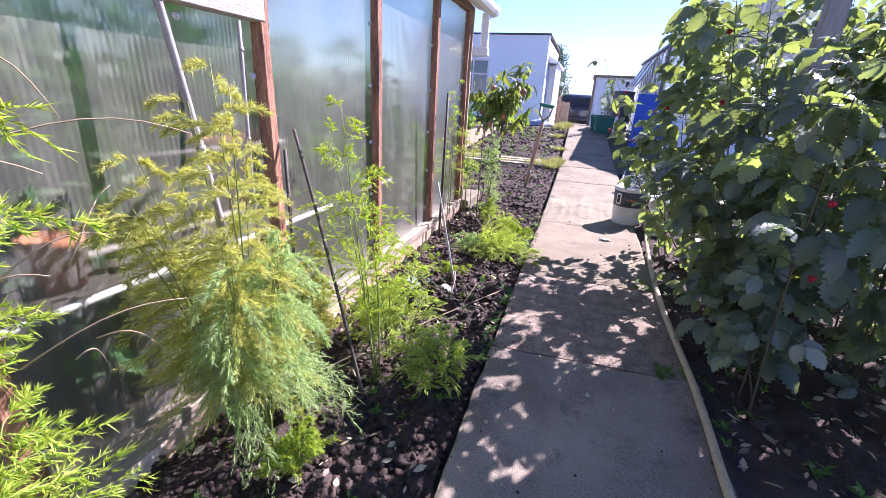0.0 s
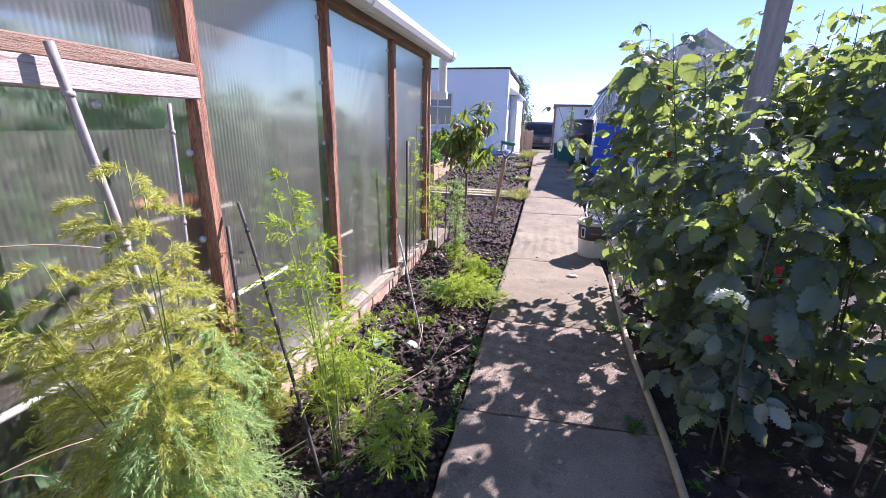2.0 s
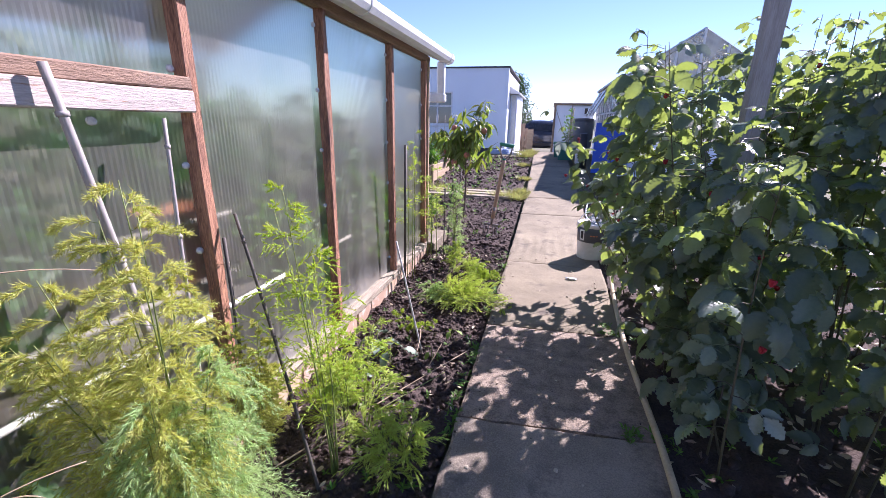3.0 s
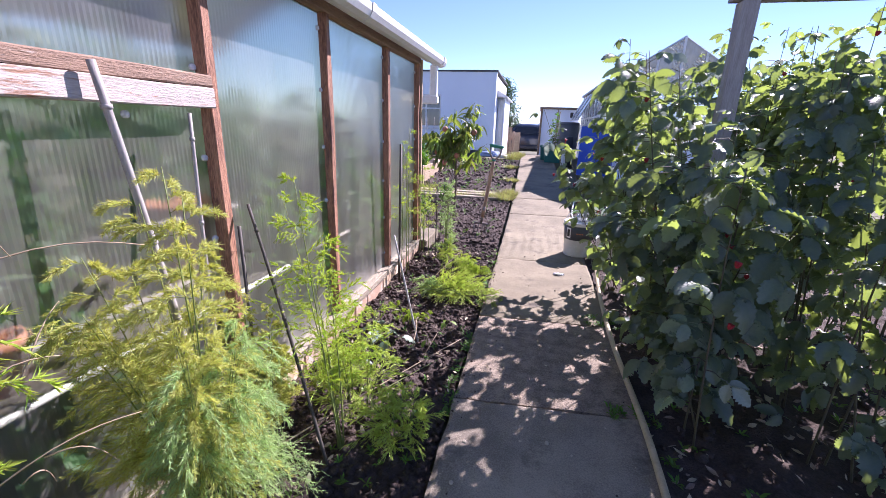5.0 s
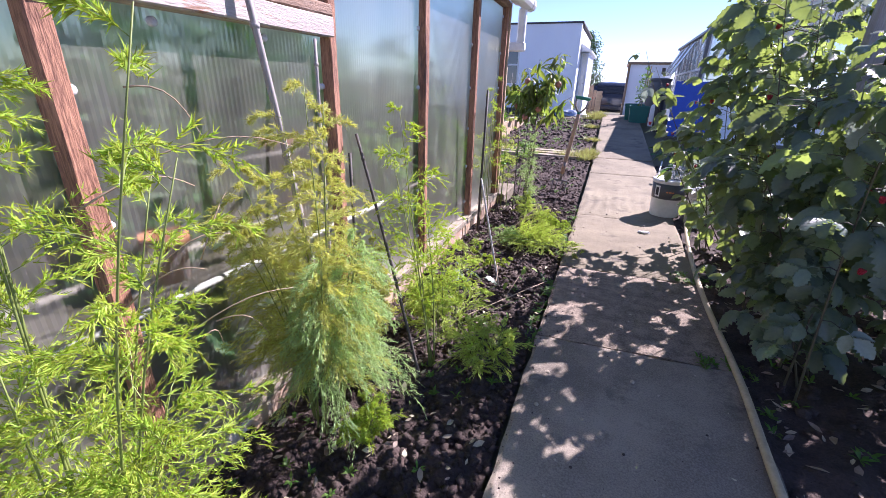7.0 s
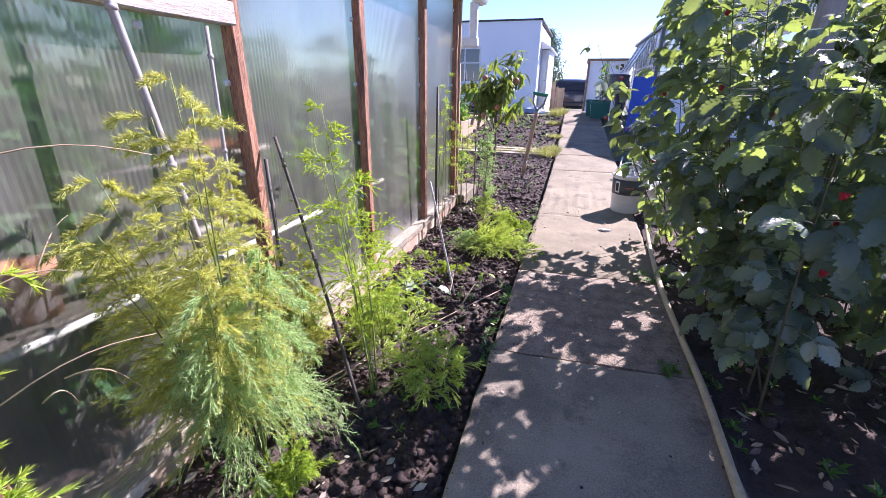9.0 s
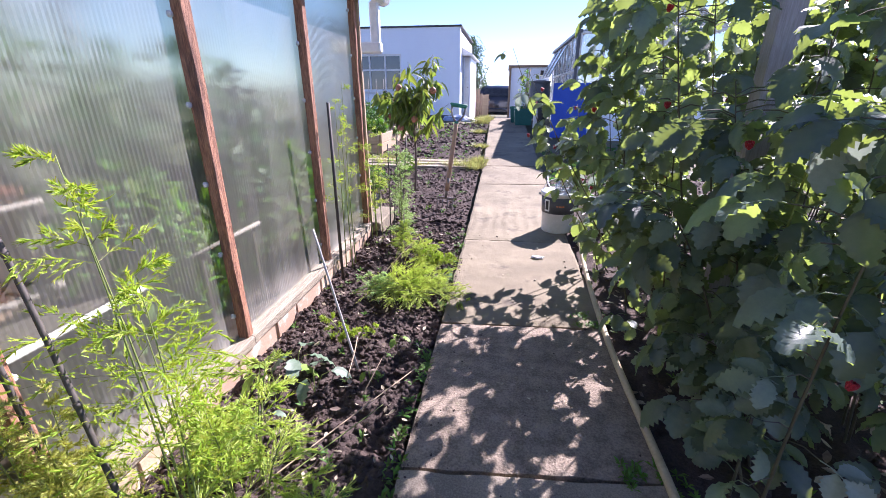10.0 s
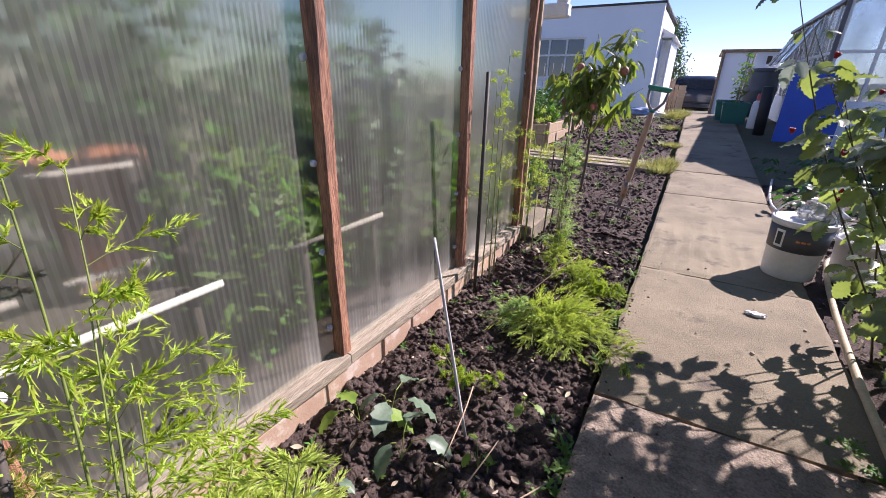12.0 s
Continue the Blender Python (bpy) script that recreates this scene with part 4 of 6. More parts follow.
def make_hose():
    ctl = [(0.60, -0.6), (0.62, 1.2), (0.615, 2.3), (0.625, 3.15), (0.645, 3.74), (0.635, 4.53), (0.66, 5.22), (0.70, 5.76), (0.745, 6.2), (0.80, 6.6), (0.9, 7.0), (1.2, 7.2)]
    pts = []
    for i in range(len(ctl) - 1):
        p0, p1, p2, p3 = (Vector((*ctl[min(max(k, 0), len(ctl) - 1)], 0)) for k in (i - 1, i, i + 1, i + 2))
        for s in range(8):
            t = s / 8
            pts.append(0.5 * ((2 * p1) + (p2 - p0) * t + (2 * p0 - 5 * p1 + 4 * p2 - p3) * t * t + (3 * p1 - p0 - 3 * p2 + p3) * t ** 3) + Vector((0, 0, 0.017)))
    tagged(part("hose", Geo().tube(pts, 0.0155, n=12), HOSE, smooth=True), "muddy yellow garden hose along the path edge", "hose")
    ctl = [(0.78, 9.3), (0.70, 8.7), (0.66, 8.2), (0.75, 7.8), (0.95, 7.65), (1.2, 7.9)]
    pts = [Vector((x, y, ground_z(y) + 0.015)) for x, y in ctl]
    fine = []
    for i in range(len(pts) - 1):
        fine += [pts[i].lerp(pts[i + 1], k / 4) for k in range(4)]
    for _ in range(3):
        fine = [fine[0]] + [(fine[i - 1] + fine[i] * 2 + fine[i + 1]) / 4 for i in range(1, len(fine) - 1)] + [fine[-1]]
    tagged(part("hose", Geo().tube(fine, 0.011, n=10), WHITE_PLASTIC, smooth=True), "thin pale hose curling over the soil", "hose")


make_hose()


def make_bucket(label, at, r, h, wrap):
    b = thing("bucket", label, "bucket", at=at)
    prof = [(0.0, 0.0), (r * 0.86, 0.0), (r * 0.875, 0.006), (r, h - 0.03), (r + 0.007, h - 0.028), (r + 0.008, h - 0.004), (r + 0.002, h), (r - 0.005, h - 0.002), (r - 0.008, h - 0.03), (r * 0.86, 0.01), (0, 0.008)]
    part("body", Geo().lathe(prof, 40), WHITE_PLASTIC, b, "white plastic body", smooth=True)
    if wrap:
        part("lid", Geo().lathe([(r + 0.010, h - 0.012), (r + 0.011, h + 0.003), (r + 0.002, h + 0.007), (r - 0.010, h + 0.004), (r - 0.016, h - 0.004), (0.05, h - 0.006), (0.0, h - 0.006)], 40), WHITE_PLASTIC, b, "flat white lid", smooth=True)
        e = 0.0025
        lo, hi = h * 0.50, h - 0.034
        rr = lambda z: r * 0.875 + (r - r * 0.875) * z / (h - 0.03)
        part("wrap_label", Geo().lathe([(rr(lo) + 0.001, lo), (rr(lo) + e, lo), (rr(hi) + e, hi), (rr(hi) + 0.001, hi)], 40), LABEL_GREY, b, "dark grey printed wrap", smooth=True)

        def patch(a0, a1, z0, z1, out, mat, lab):
            n, q = 8, Geo()
            vs = []
            for i in range(n + 1):
                a = radians(a0 + (a1 - a0) * i / n)
                for z in (z0, z1):
                    vs.append(((rr(z) + out) * math.cos(a), (rr(z) + out) * math.sin(a), z))
            q.add(vs, [(2 * i, 2 * i + 2, 2 * i + 3, 2 * i + 1) for i in range(n)])
            part("sticker", q, mat, b, lab)
        mid = (lo + hi) / 2
        patch(-147, -127, mid - 0.055, mid + 0.055, 0.0045, WHITE_PLASTIC, "small white sticker")
        patch(-143, -131, mid - 0.04, mid + 0.04, 0.006, BLACK, "dark picture on the sticker")
        for a0, a1 in ((-104, -97), (-95, -86), (-84, -78)):
            patch(a0, a1, mid - 0.005, mid + 0.006, 0.005, ORANGE_MARK, "orange bar of print")
    bail = [(math.cos(a) * (r + 0.01) * math.cos(-0.585), math.cos(a) * (r + 0.01) * math.sin(-0.585), h - 0.03 + math.sin(a) * r * 0.95) for a in np.linspace(0, math.pi, 17)]
    part("bail", Geo().tube(bail, 0.0045, n=8), WHITE_PLASTIC, b, "thin white handle", smooth=True)
    return b


make_bucket("white and dark grey plastic bucket on the path", (0.585, 6.56, 0), 0.155, 0.37, True)
make_bucket("plain white plastic bucket behind the first", (0.93, 6.62, 0), 0.15, 0.28, False)


def crumpled(name, label, category, at, size, mat, seed, squash=0.6):
    bm = bmesh.new()
    bmesh.ops.create_icosphere(bm, subdivisions=3, radius=1)
    for v in bm.verts:
        k = v.co * 1.7 + Vector((seed, 0, 0))
        v.co *= 1 + 0.45 * noise.fractal(k, 0.8, 2.2, 4)
        v.co = Vector((v.co.x * size[0], v.co.y * size[1], max(v.co.z * size[2] * 1.0 + size[2] * 0.5, -0.0)))
    me = bpy.data.meshes.new(name)
    bm.to_mesh(me)
    bm.free()
    me.materials.append(mat)
    ob = new(name, me)
    ob.location = at
    return tagged(ob, label, category)


crumpled("plastic_bag", "crumpled clear plastic bag lying on the bucket", "plastic bag", (0.665, 6.60, 0.362), (0.10, 0.09, 0.10), CLEAR_PLASTIC, 2.0)
crumpled("plastic_bag", "crumpled blue and white plastic sheet by the wall", "plastic sheet", (-1.25, 14.5, ground_z(14.5)), (0.32, 0.14, 0.11), BLUE_SHEET, 7.0)
crumpled("plastic_bag", "crumpled pale plastic sheet by the wall", "plastic sheet", (-0.88, 14.35, ground_z(14.35)), (0.2, 0.1, 0.06), WHITE_PLASTIC, 12.0)
crumpled("foil_scrap", "crushed silvery scrap lying on the path", "foil scrap", (0.36, 5.80, 0.001), (0.05, 0.022, 0.012), BOLT, 17.0)


# ---- loose leaves, weeds and stones ----
def scatter_leaves(rng, area, count, smin, smax, height, lift=0.012, flat=0.6):
    vs, fs = [], []
    for k in range(count):
        x, y = area(rng)
        s = smin + (smax - smin) * rng.random()
        m = Matrix.Translation((x, y, height(x, y) + lift * rng.random() + 0.004)) @ pose(0, 0, 0, rng.gauss(0, 35 * (1 - flat) + 10), rng.gauss(0, 35 * (1 - flat) + 10), rng.random() * 360)
        c = rng.uniform(-0.25, 0.35)
        row = [(0, -s, 0), (0.42 * s, -0.3 * s, c * s * 0.5), (0.36 * s, 0.35 * s, c * s * 0.5), (0, s, 0.1 * s), (-0.36 * s, 0.35 * s, c * s * 0.6), (-0.42 * s, -0.3 * s, c * s * 0.6), (0, -0.3 * s, 0), (0, 0.35 * s, 0)]
        n = len(vs)
        vs += [tuple(m @ Vector(p)) for p in row]
        fs += [tuple(n + i for i in f) for f in ((0, 1, 6), (1, 2, 7, 6), (2, 3, 7), (3, 4, 7), (4, 5, 6, 7), (5, 0, 6))]
    q = Geo()
    q.v, q.f = vs, fs
    return q


rl = random.Random(31)
tagged(part("leaf_litter", scatter_leaves(rl, lambda r: (r.uniform(0.68, 2.6), r.uniform(2.2, 7.2)), 900, 0.012, 0.035, soil_height(-0.03, 0.03)), LITTER), "dry curled fallen leaves under the canes", "leaf litter", kind="stuff")
tagged(part("leaf_litter", scatter_leaves(rl, lambda r: (r.uniform(-1.1, -0.28), r.uniform(1.9, 6.4)), 420, 0.005, 0.026, soil_height(-0.03, 0.035), 0.02), LITTER), "few dry leaves and scraps on dark soil", "leaf litter", kind="stuff")
tagged(part("leaf_litter", scatter_leaves(rl, lambda r: (r.uniform(-0.2, 0.64), r.uniform(2.2, 6.2)), 34, 0.004, 0.012, lambda x, y: 0.0, 0.003, 1.0), LITTER), "scraps of dry leaf on the concrete", "leaf litter", kind="stuff")


def weed_tufts(rng, area, count, size, height, leaves=9):
    vs, fs = [], []
    for k in range(count):
        x, y = area(rng)
        z = height(x, y)
        for j in range(leaves):
            a = rng.random() * 6.283
            L, w, e = size * rng.uniform(0.5, 1.2), size * rng.uniform(0.1, 0.2), rng.uniform(0.2, 1.2)
            d = Vector((math.cos(a), math.sin(a), 0))
            s = Vector((-d.y, d.x, 0)) * w
            p0 = Vector((x, y, z))
            p1 = p0 + d * L * 0.5 + Vector((0, 0, L * 0.5 * e))
            p2 = p0 + d * L + Vector((0, 0, L * 0.65 * e))
            n = len(vs)
            vs += [tuple(v) for v in (p0, p1 - s, p1 + s, p2)]
            fs += [(n, n + 2, n + 1), (n + 1, n + 2, n + 3)]
    q = Geo()
    q.v, q.f = vs, fs
    return q


flat_h = lambda x, y: ground_z(y) - 0.02
tagged(part("weeds", weed_tufts(rl, lambda r: (r.uniform(-1.1, -0.3), r.uniform(2.0, 6.5)), 110, 0.03, flat_h), WEED), "scattered small green weed seedlings on soil", "weeds", kind="stuff")
tagged(part("weeds", weed_tufts(rl, lambda r: (r.uniform(-0.32, -0.25), r.choice((r.uniform(3.6, 4.5), r.uniform(4.9, 6.5)))), 60, 0.035, flat_h), WEED), "thin weeds along the slab edge", "weeds", kind="stuff")
tagged(part("weeds", weed_tufts(rl, lambda r: (0.62 + r.uniform(-0.14, 0.12), r.choice((r.gauss(4.88, 0.05), r.gauss(3.84, 0.04)))), 46, 0.03, lambda x, y: -0.005), WEED), "small weeds growing in the slab joint", "weeds", kind="stuff")
tagged(part("weeds", weed_tufts(rl, lambda r: (r.uniform(-3.0, -0.4), r.uniform(6.9, 9.1)), 120, 0.045, flat_h), WEED), "small green weeds on the second bed", "weeds", kind="stuff")
tagged(part("weeds", weed_tufts(rl, lambda r: (r.uniform(-3.0, -0.5), r.uniform(9.8, 14.2)), 260, 0.06, flat_h), WEED), "patchy low weeds on the far bed", "weeds", kind="stuff")
tagged(part("weeds", weed_tufts(rl, lambda r: (r.uniform(0.7, 2.6), r.uniform(2.3, 5.0)), 120, 0.04, flat_h), WEED), "dim weeds under the raspberry canes", "weeds", kind="stuff")


def grass_tuft(label, at, r, h, count, seed, mat):
    rng = random.Random(seed)
    q = Geo()
    for k in range(count):
        a, d = rng.random() * 6.283, r * math.sqrt(rng.random())
        p = Vector((d * math.cos(a), d * math.sin(a), 0))
        tip = p * 1.5 + Vector((rng.uniform(-0.05, 0.05), rng.uniform(-0.05, 0.05), h * rng.uniform(0.4, 1.0)))
        s = Vector((math.cos(a + 1.3), math.sin(a + 1.3), 0)) * 0.004
        mid = p.lerp(tip, 0.55) + Vector((0, 0, h * 0.12))
        q.add([p - s, p + s, mid + s * 0.7, mid - s * 0.7, tip], [(0, 1, 2, 3), (3, 2, 4)])
    ob = part("grass_tuft", q, mat)
    ob.location = at
    return tagged(ob, label, "grass tuft", kind="stuff")


for k, (x, y, r, h) in enumerate(((-0.42, 9.3, 0.2, 0.16), (-0.34, 9.6, 0.14, 0.14), (-0.7, 9.45, 0.2, 0.1), (-0.38, 10.9, 0.14, 0.1), (-0.6, 14.3, 0.25, 0.22), (-0.45, 14.9, 0.2, 0.2), (-1.3, 9.5, 0.25, 0.08), (-0.5, 12.6, 0.16, 0.1), (-1.9, 9.7, 0.3, 0.12))):
    grass_tuft("bright yellow-green grass tuft at the path edge", (x, y, ground_z(y) - 0.03), r, h, 420, 50 + k, GRASS)


def make_stones():
    rng = random.Random(4)
    for k in range(40):
        x, y, s = rng.uniform(-0.2, 0.62), rng.uniform(2.6, 6.4), rng.uniform(0.003, 0.010)
        bm = bmesh.new()
        bmesh.ops.create_icosphere(bm, subdivisions=2, radius=s)
        for v in bm.verts:
            v.co *= 1 + 0.4 * noise.noise(v.co * 90 + Vector((k, 0, 0)))
            v.co.z *= 0.7
        me = bpy.data.meshes.new("pebble")
        bm.to_mesh(me)
        bm.free()
        me.materials.append(MORTAR if k % 3 else SOIL)
        ob = new("pebble", me)
        ob.location = (x, y, s * 0.5)
        tagged(ob, "small loose pebble lying on the concrete", "pebble", "pebbles on the path")


make_stones()


def broad_leaf_plant(label, at, leaves, size, mat, seed, category="plant", rise=0.12):
    """Broad rounded leaves on stalks from one foot."""
    rng = random.Random(seed)
    pl = thing("seedling", label, category, at=at)
    for k in range(leaves):
        a = 360 * (k + rng.random() * 0.6) / leaves
        L = size * rng.uniform(0.75, 1.15)
        d = Vector((math.cos(radians(a + 90)), math.sin(radians(a + 90)), 0))
        p = d * size * rng.uniform(0.3, 0.9) + Vector((0, 0, rise * rng.uniform(0.5, 1.1)))
        part("stalk", Geo().tube([(0, 0, -0.03), p * 0.5 + Vector((0, 0, 0.02)), p], 0.002, 0.0015, n=5, caps=False), FERN_STEM, pl)
        q = Geo()
        leaflet(q, L, L * 0.42, Matrix.Translation(p) @ pose(0, 0, 0, 0, 0, a) @ pose(0, 0, 0, rng.uniform(-40, 5), rng.uniform(-20, 20), 0), rng, rng.uniform(0.05, 0.3), 0.3, nt=8)
        part("leaf", q, mat, pl, smooth=True)
    return pl


LEAF_GREY = material("grey_green_leaf", (0.17, 0.24, 0.16), (0.08, 0.14, 0.08), 0.45, 9, 60, 0.3, 0.002, trans=0.2)
LEAF_LIME = material("lime_leaf", (0.26, 0.40, 0.06), (0.15, 0.27, 0.04), 0.5, 9, 60, 0.3, 0.002, trans=0.4)
broad_leaf_plant("young squash seedling with broad grey-green leaves", (-0.88, 4.26, 0), 4, 0.12, LEAF_GREY, 1, "seedling", 0.07)
broad_leaf_plant("young squash seedling with lime leaves", (-0.95, 4.17, 0), 3, 0.11, LEAF_LIME, 2, "seedling", 0.05)
broad_leaf_plant("drooping dark grey-green seedling on bare soil", (-0.73, 4.12, 0), 3, 0.12, LEAF_GREY, 3, "seedling", 0.08)
broad_leaf_plant("lime green seedling near the rod", (-0.46, 4.52, 0), 3, 0.05, LEAF_LIME, 4, "seedling", 0.04)
broad_leaf_plant("tiny lime seedling on bare soil", (-0.5, 4.22, 0), 3, 0.045, LEAF_LIME, 5, "seedling", 0.05)
broad_leaf_plant("pale wilted leaf cluster near the wall", (-0.84, 3.92, 0), 3, 0.06, LEAF_GREY, 6, "seedling", 0.03)
broad_leaf_plant("pale wilted leaves by the step", (-0.97, 6.05, 0), 4, 0.07, LITTER, 7, "seedling", 0.03)


# ---- low crops beyond the canes ----
def make_crops():
    rng = random.Random(77)
    metas = []
    for v in range(4):
        q = Geo()
        for k in range(13):
            a, L = 360 * k / 13 + rng.uniform(-12, 12), rng.uniform(0.06, 0.11)
            d = Vector((math.cos(radians(a + 90)), math.sin(radians(a + 90)), 0))
            p = d * rng.uniform(0.02, 0.13) + Vector((0, 0, rng.uniform(0.05, 0.2)))
            leaflet(q, L, L * 0.45, Matrix.Translation(p) @ pose(0, 0, 0, 0, 0, a) @ pose(0, 0, 0, rng.uniform(-35, 15), rng.uniform(-25, 25), 0), rng, 0.2, 0.35, nt=6)
        metas.append(q.mesh("leaves", WEED_DARK, True))
    for k in range(64):
        x, y = rng.uniform(0.78, 2.6), rng.uniform(6.95, 10.6)
        if x < 1.15 and y < 7.4:
            continue
        pl = thing("strawberry_plant", "low leafy strawberry plant in the side bed", "strawberry plant", "strawberry plants", at=(x, y, ground_z(y) - 0.03))
        ob = part("leaves", metas[k % 4], None, pl)
        ob.rotation_euler.z = rng.random() * 6.28
        part("crown", Geo().tube([(0, 0, -0.03), (0, 0, 0.03), (0.01, 0, 0.08)], 0.012, 0.005, n=6), FERN_STEM, pl)


make_crops()


# ---- peach sapling ----
def make_peach_tree():
    rng = random.Random(15)
    tree = thing("peach_tree", "young peach tree with drooping leaves and ripening fruit", "peach tree", at=(-1.06, 7.9, 0))
    trunk = curve_pts((0, 0, -0.05), (-0.02, 0, 1.15), (0.03, 0.02, 0), 8)
    part("trunk", Geo().tube(trunk, 0.017, 0.010, n=10), BARK, tree, smooth=True)
    part("label_tie", Geo().box((-0.03, -0.03, 0.98), (0.03, -0.02, 1.02), 0.002), WHITE_PLASTIC, tree, "white plant tie")
    meshes = []
    for v in range(6):
        q = Geo()
        L = rng.uniform(0.12, 0.18)
        leaflet(q, L, L * 0.19, Matrix.Identity(4), rng, 0.35, rng.uniform(0.2, 0.6), False, 8)
        meshes.append(q.mesh("leaf", PEACH_LEAF, True))
    fruit = Geo()
    fruit.lathe([(0.0, 0.034), (0.006, 0.0325), (0.016, 0.031), (0.027, 0.023), (0.033, 0.008), (0.033, -0.008), (0.027, -0.022), (0.016, -0.031), (0.005, -0.034), (0.0, -0.036)], 20)
    fruit.v = [(x * (0.94 if abs(y) < 0.006 and x > 0 else 1), y, z) for x, y, z in fruit.v]
    fruit.v = [(x * 1.15, y * 1.15, z * 1.15) for x, y, z in fruit.v]
    fm = fruit.mesh("peach", PEACH, True)
    tips = []
    for k in range(17):
        a = k * 2.4
        z0 = rng.uniform(0.5, 1.15)
        r = rng.uniform(0.26, 0.48)
        base = trunk[0].lerp(trunk[-1], (z0 + 0.05) / 1.2)
        tip = Vector((r * math.cos(a), 0.8 * r * math.sin(a), min(z0 + rng.uniform(0.25, 0.72), 1.68)))
        pts = curve_pts(base, tip, (0, 0, 0.06), 7)
        part("branch", Geo().tube(pts, 0.006, 0.002, n=6), BARK, tree, smooth=True)
        tips.append(tip)
        for j in range(24):
            t = rng.uniform(0.3, 1.0)
            f = t * 7
            i = min(int(f), 6)
            p = pts[i].lerp(pts[i + 1], f - i) + Vector((rng.uniform(-0.04, 0.04), rng.uniform(-0.04, 0.04), 0))
            ob = new("leaf", meshes[rng.randrange(6)])
            ob.parent = tree
            ob.matrix_local = Matrix.Translation(p) @ pose(0, 0, 0, 0, 0, rng.random() * 360) @ pose(0, 0, 0, rng.uniform(-85, 5), rng.uniform(-40, 40), 0)
    for x, y, z in ((0.27, -0.12, 1.24), (-0.14, -0.1, 1.27), (-0.22, -0.1, 1.08), (0.05, -0.15, 0.92), (-0.26, -0.05, 0.95), (-0.12, -0.16, 0.82), (0.12, 0.1, 1.2), (-0.28, 0.08, 1.12)):
        ob = new("peach", fm)
        ob.parent = tree
        ob.matrix_local = pose(x, y, z, rng.uniform(-20, 20), rng.uniform(-20, 20), rng.random() * 360)


make_peach_tree()


# ---- inside the greenhouse ----
def leaf_mass(rng, centre, radii, count, size, mat):
    vs, fs = [], []
    for k in range(count):
        while True:
            p = Vector((rng.uniform(-1, 1), rng.uniform(-1, 1), rng.uniform(-1, 1)))
            if p.length < 1:
                break
        p = Vector((p.x * radii[0], p.y * radii[1], p.z * radii[2])) + Vector(centre)
        s = size * rng.uniform(0.6, 1.3)
        m = Matrix.Translation(p) @ pose(0, 0, 0, rng.uniform(-60, 40), rng.uniform(-40, 40), rng.random() * 360)
        n = len(vs)
        vs += [tuple(m @ Vector(c)) for c in ((0, -s, 0), (0.4 * s, -0.2 * s, 0.1 * s), (0.28 * s, 0.45 * s, 0.06 * s), (0, s, -0.1 * s), (-0.28 * s, 0.45 * s, 0.06 * s), (-0.4 * s, -0.2 * s, 0.1 * s))]
        fs += [(n, n + 1, n + 2, n + 3), (n, n + 3, n + 4, n + 5)]
    q = Geo()
    q.v, q.f = vs, fs
    return q


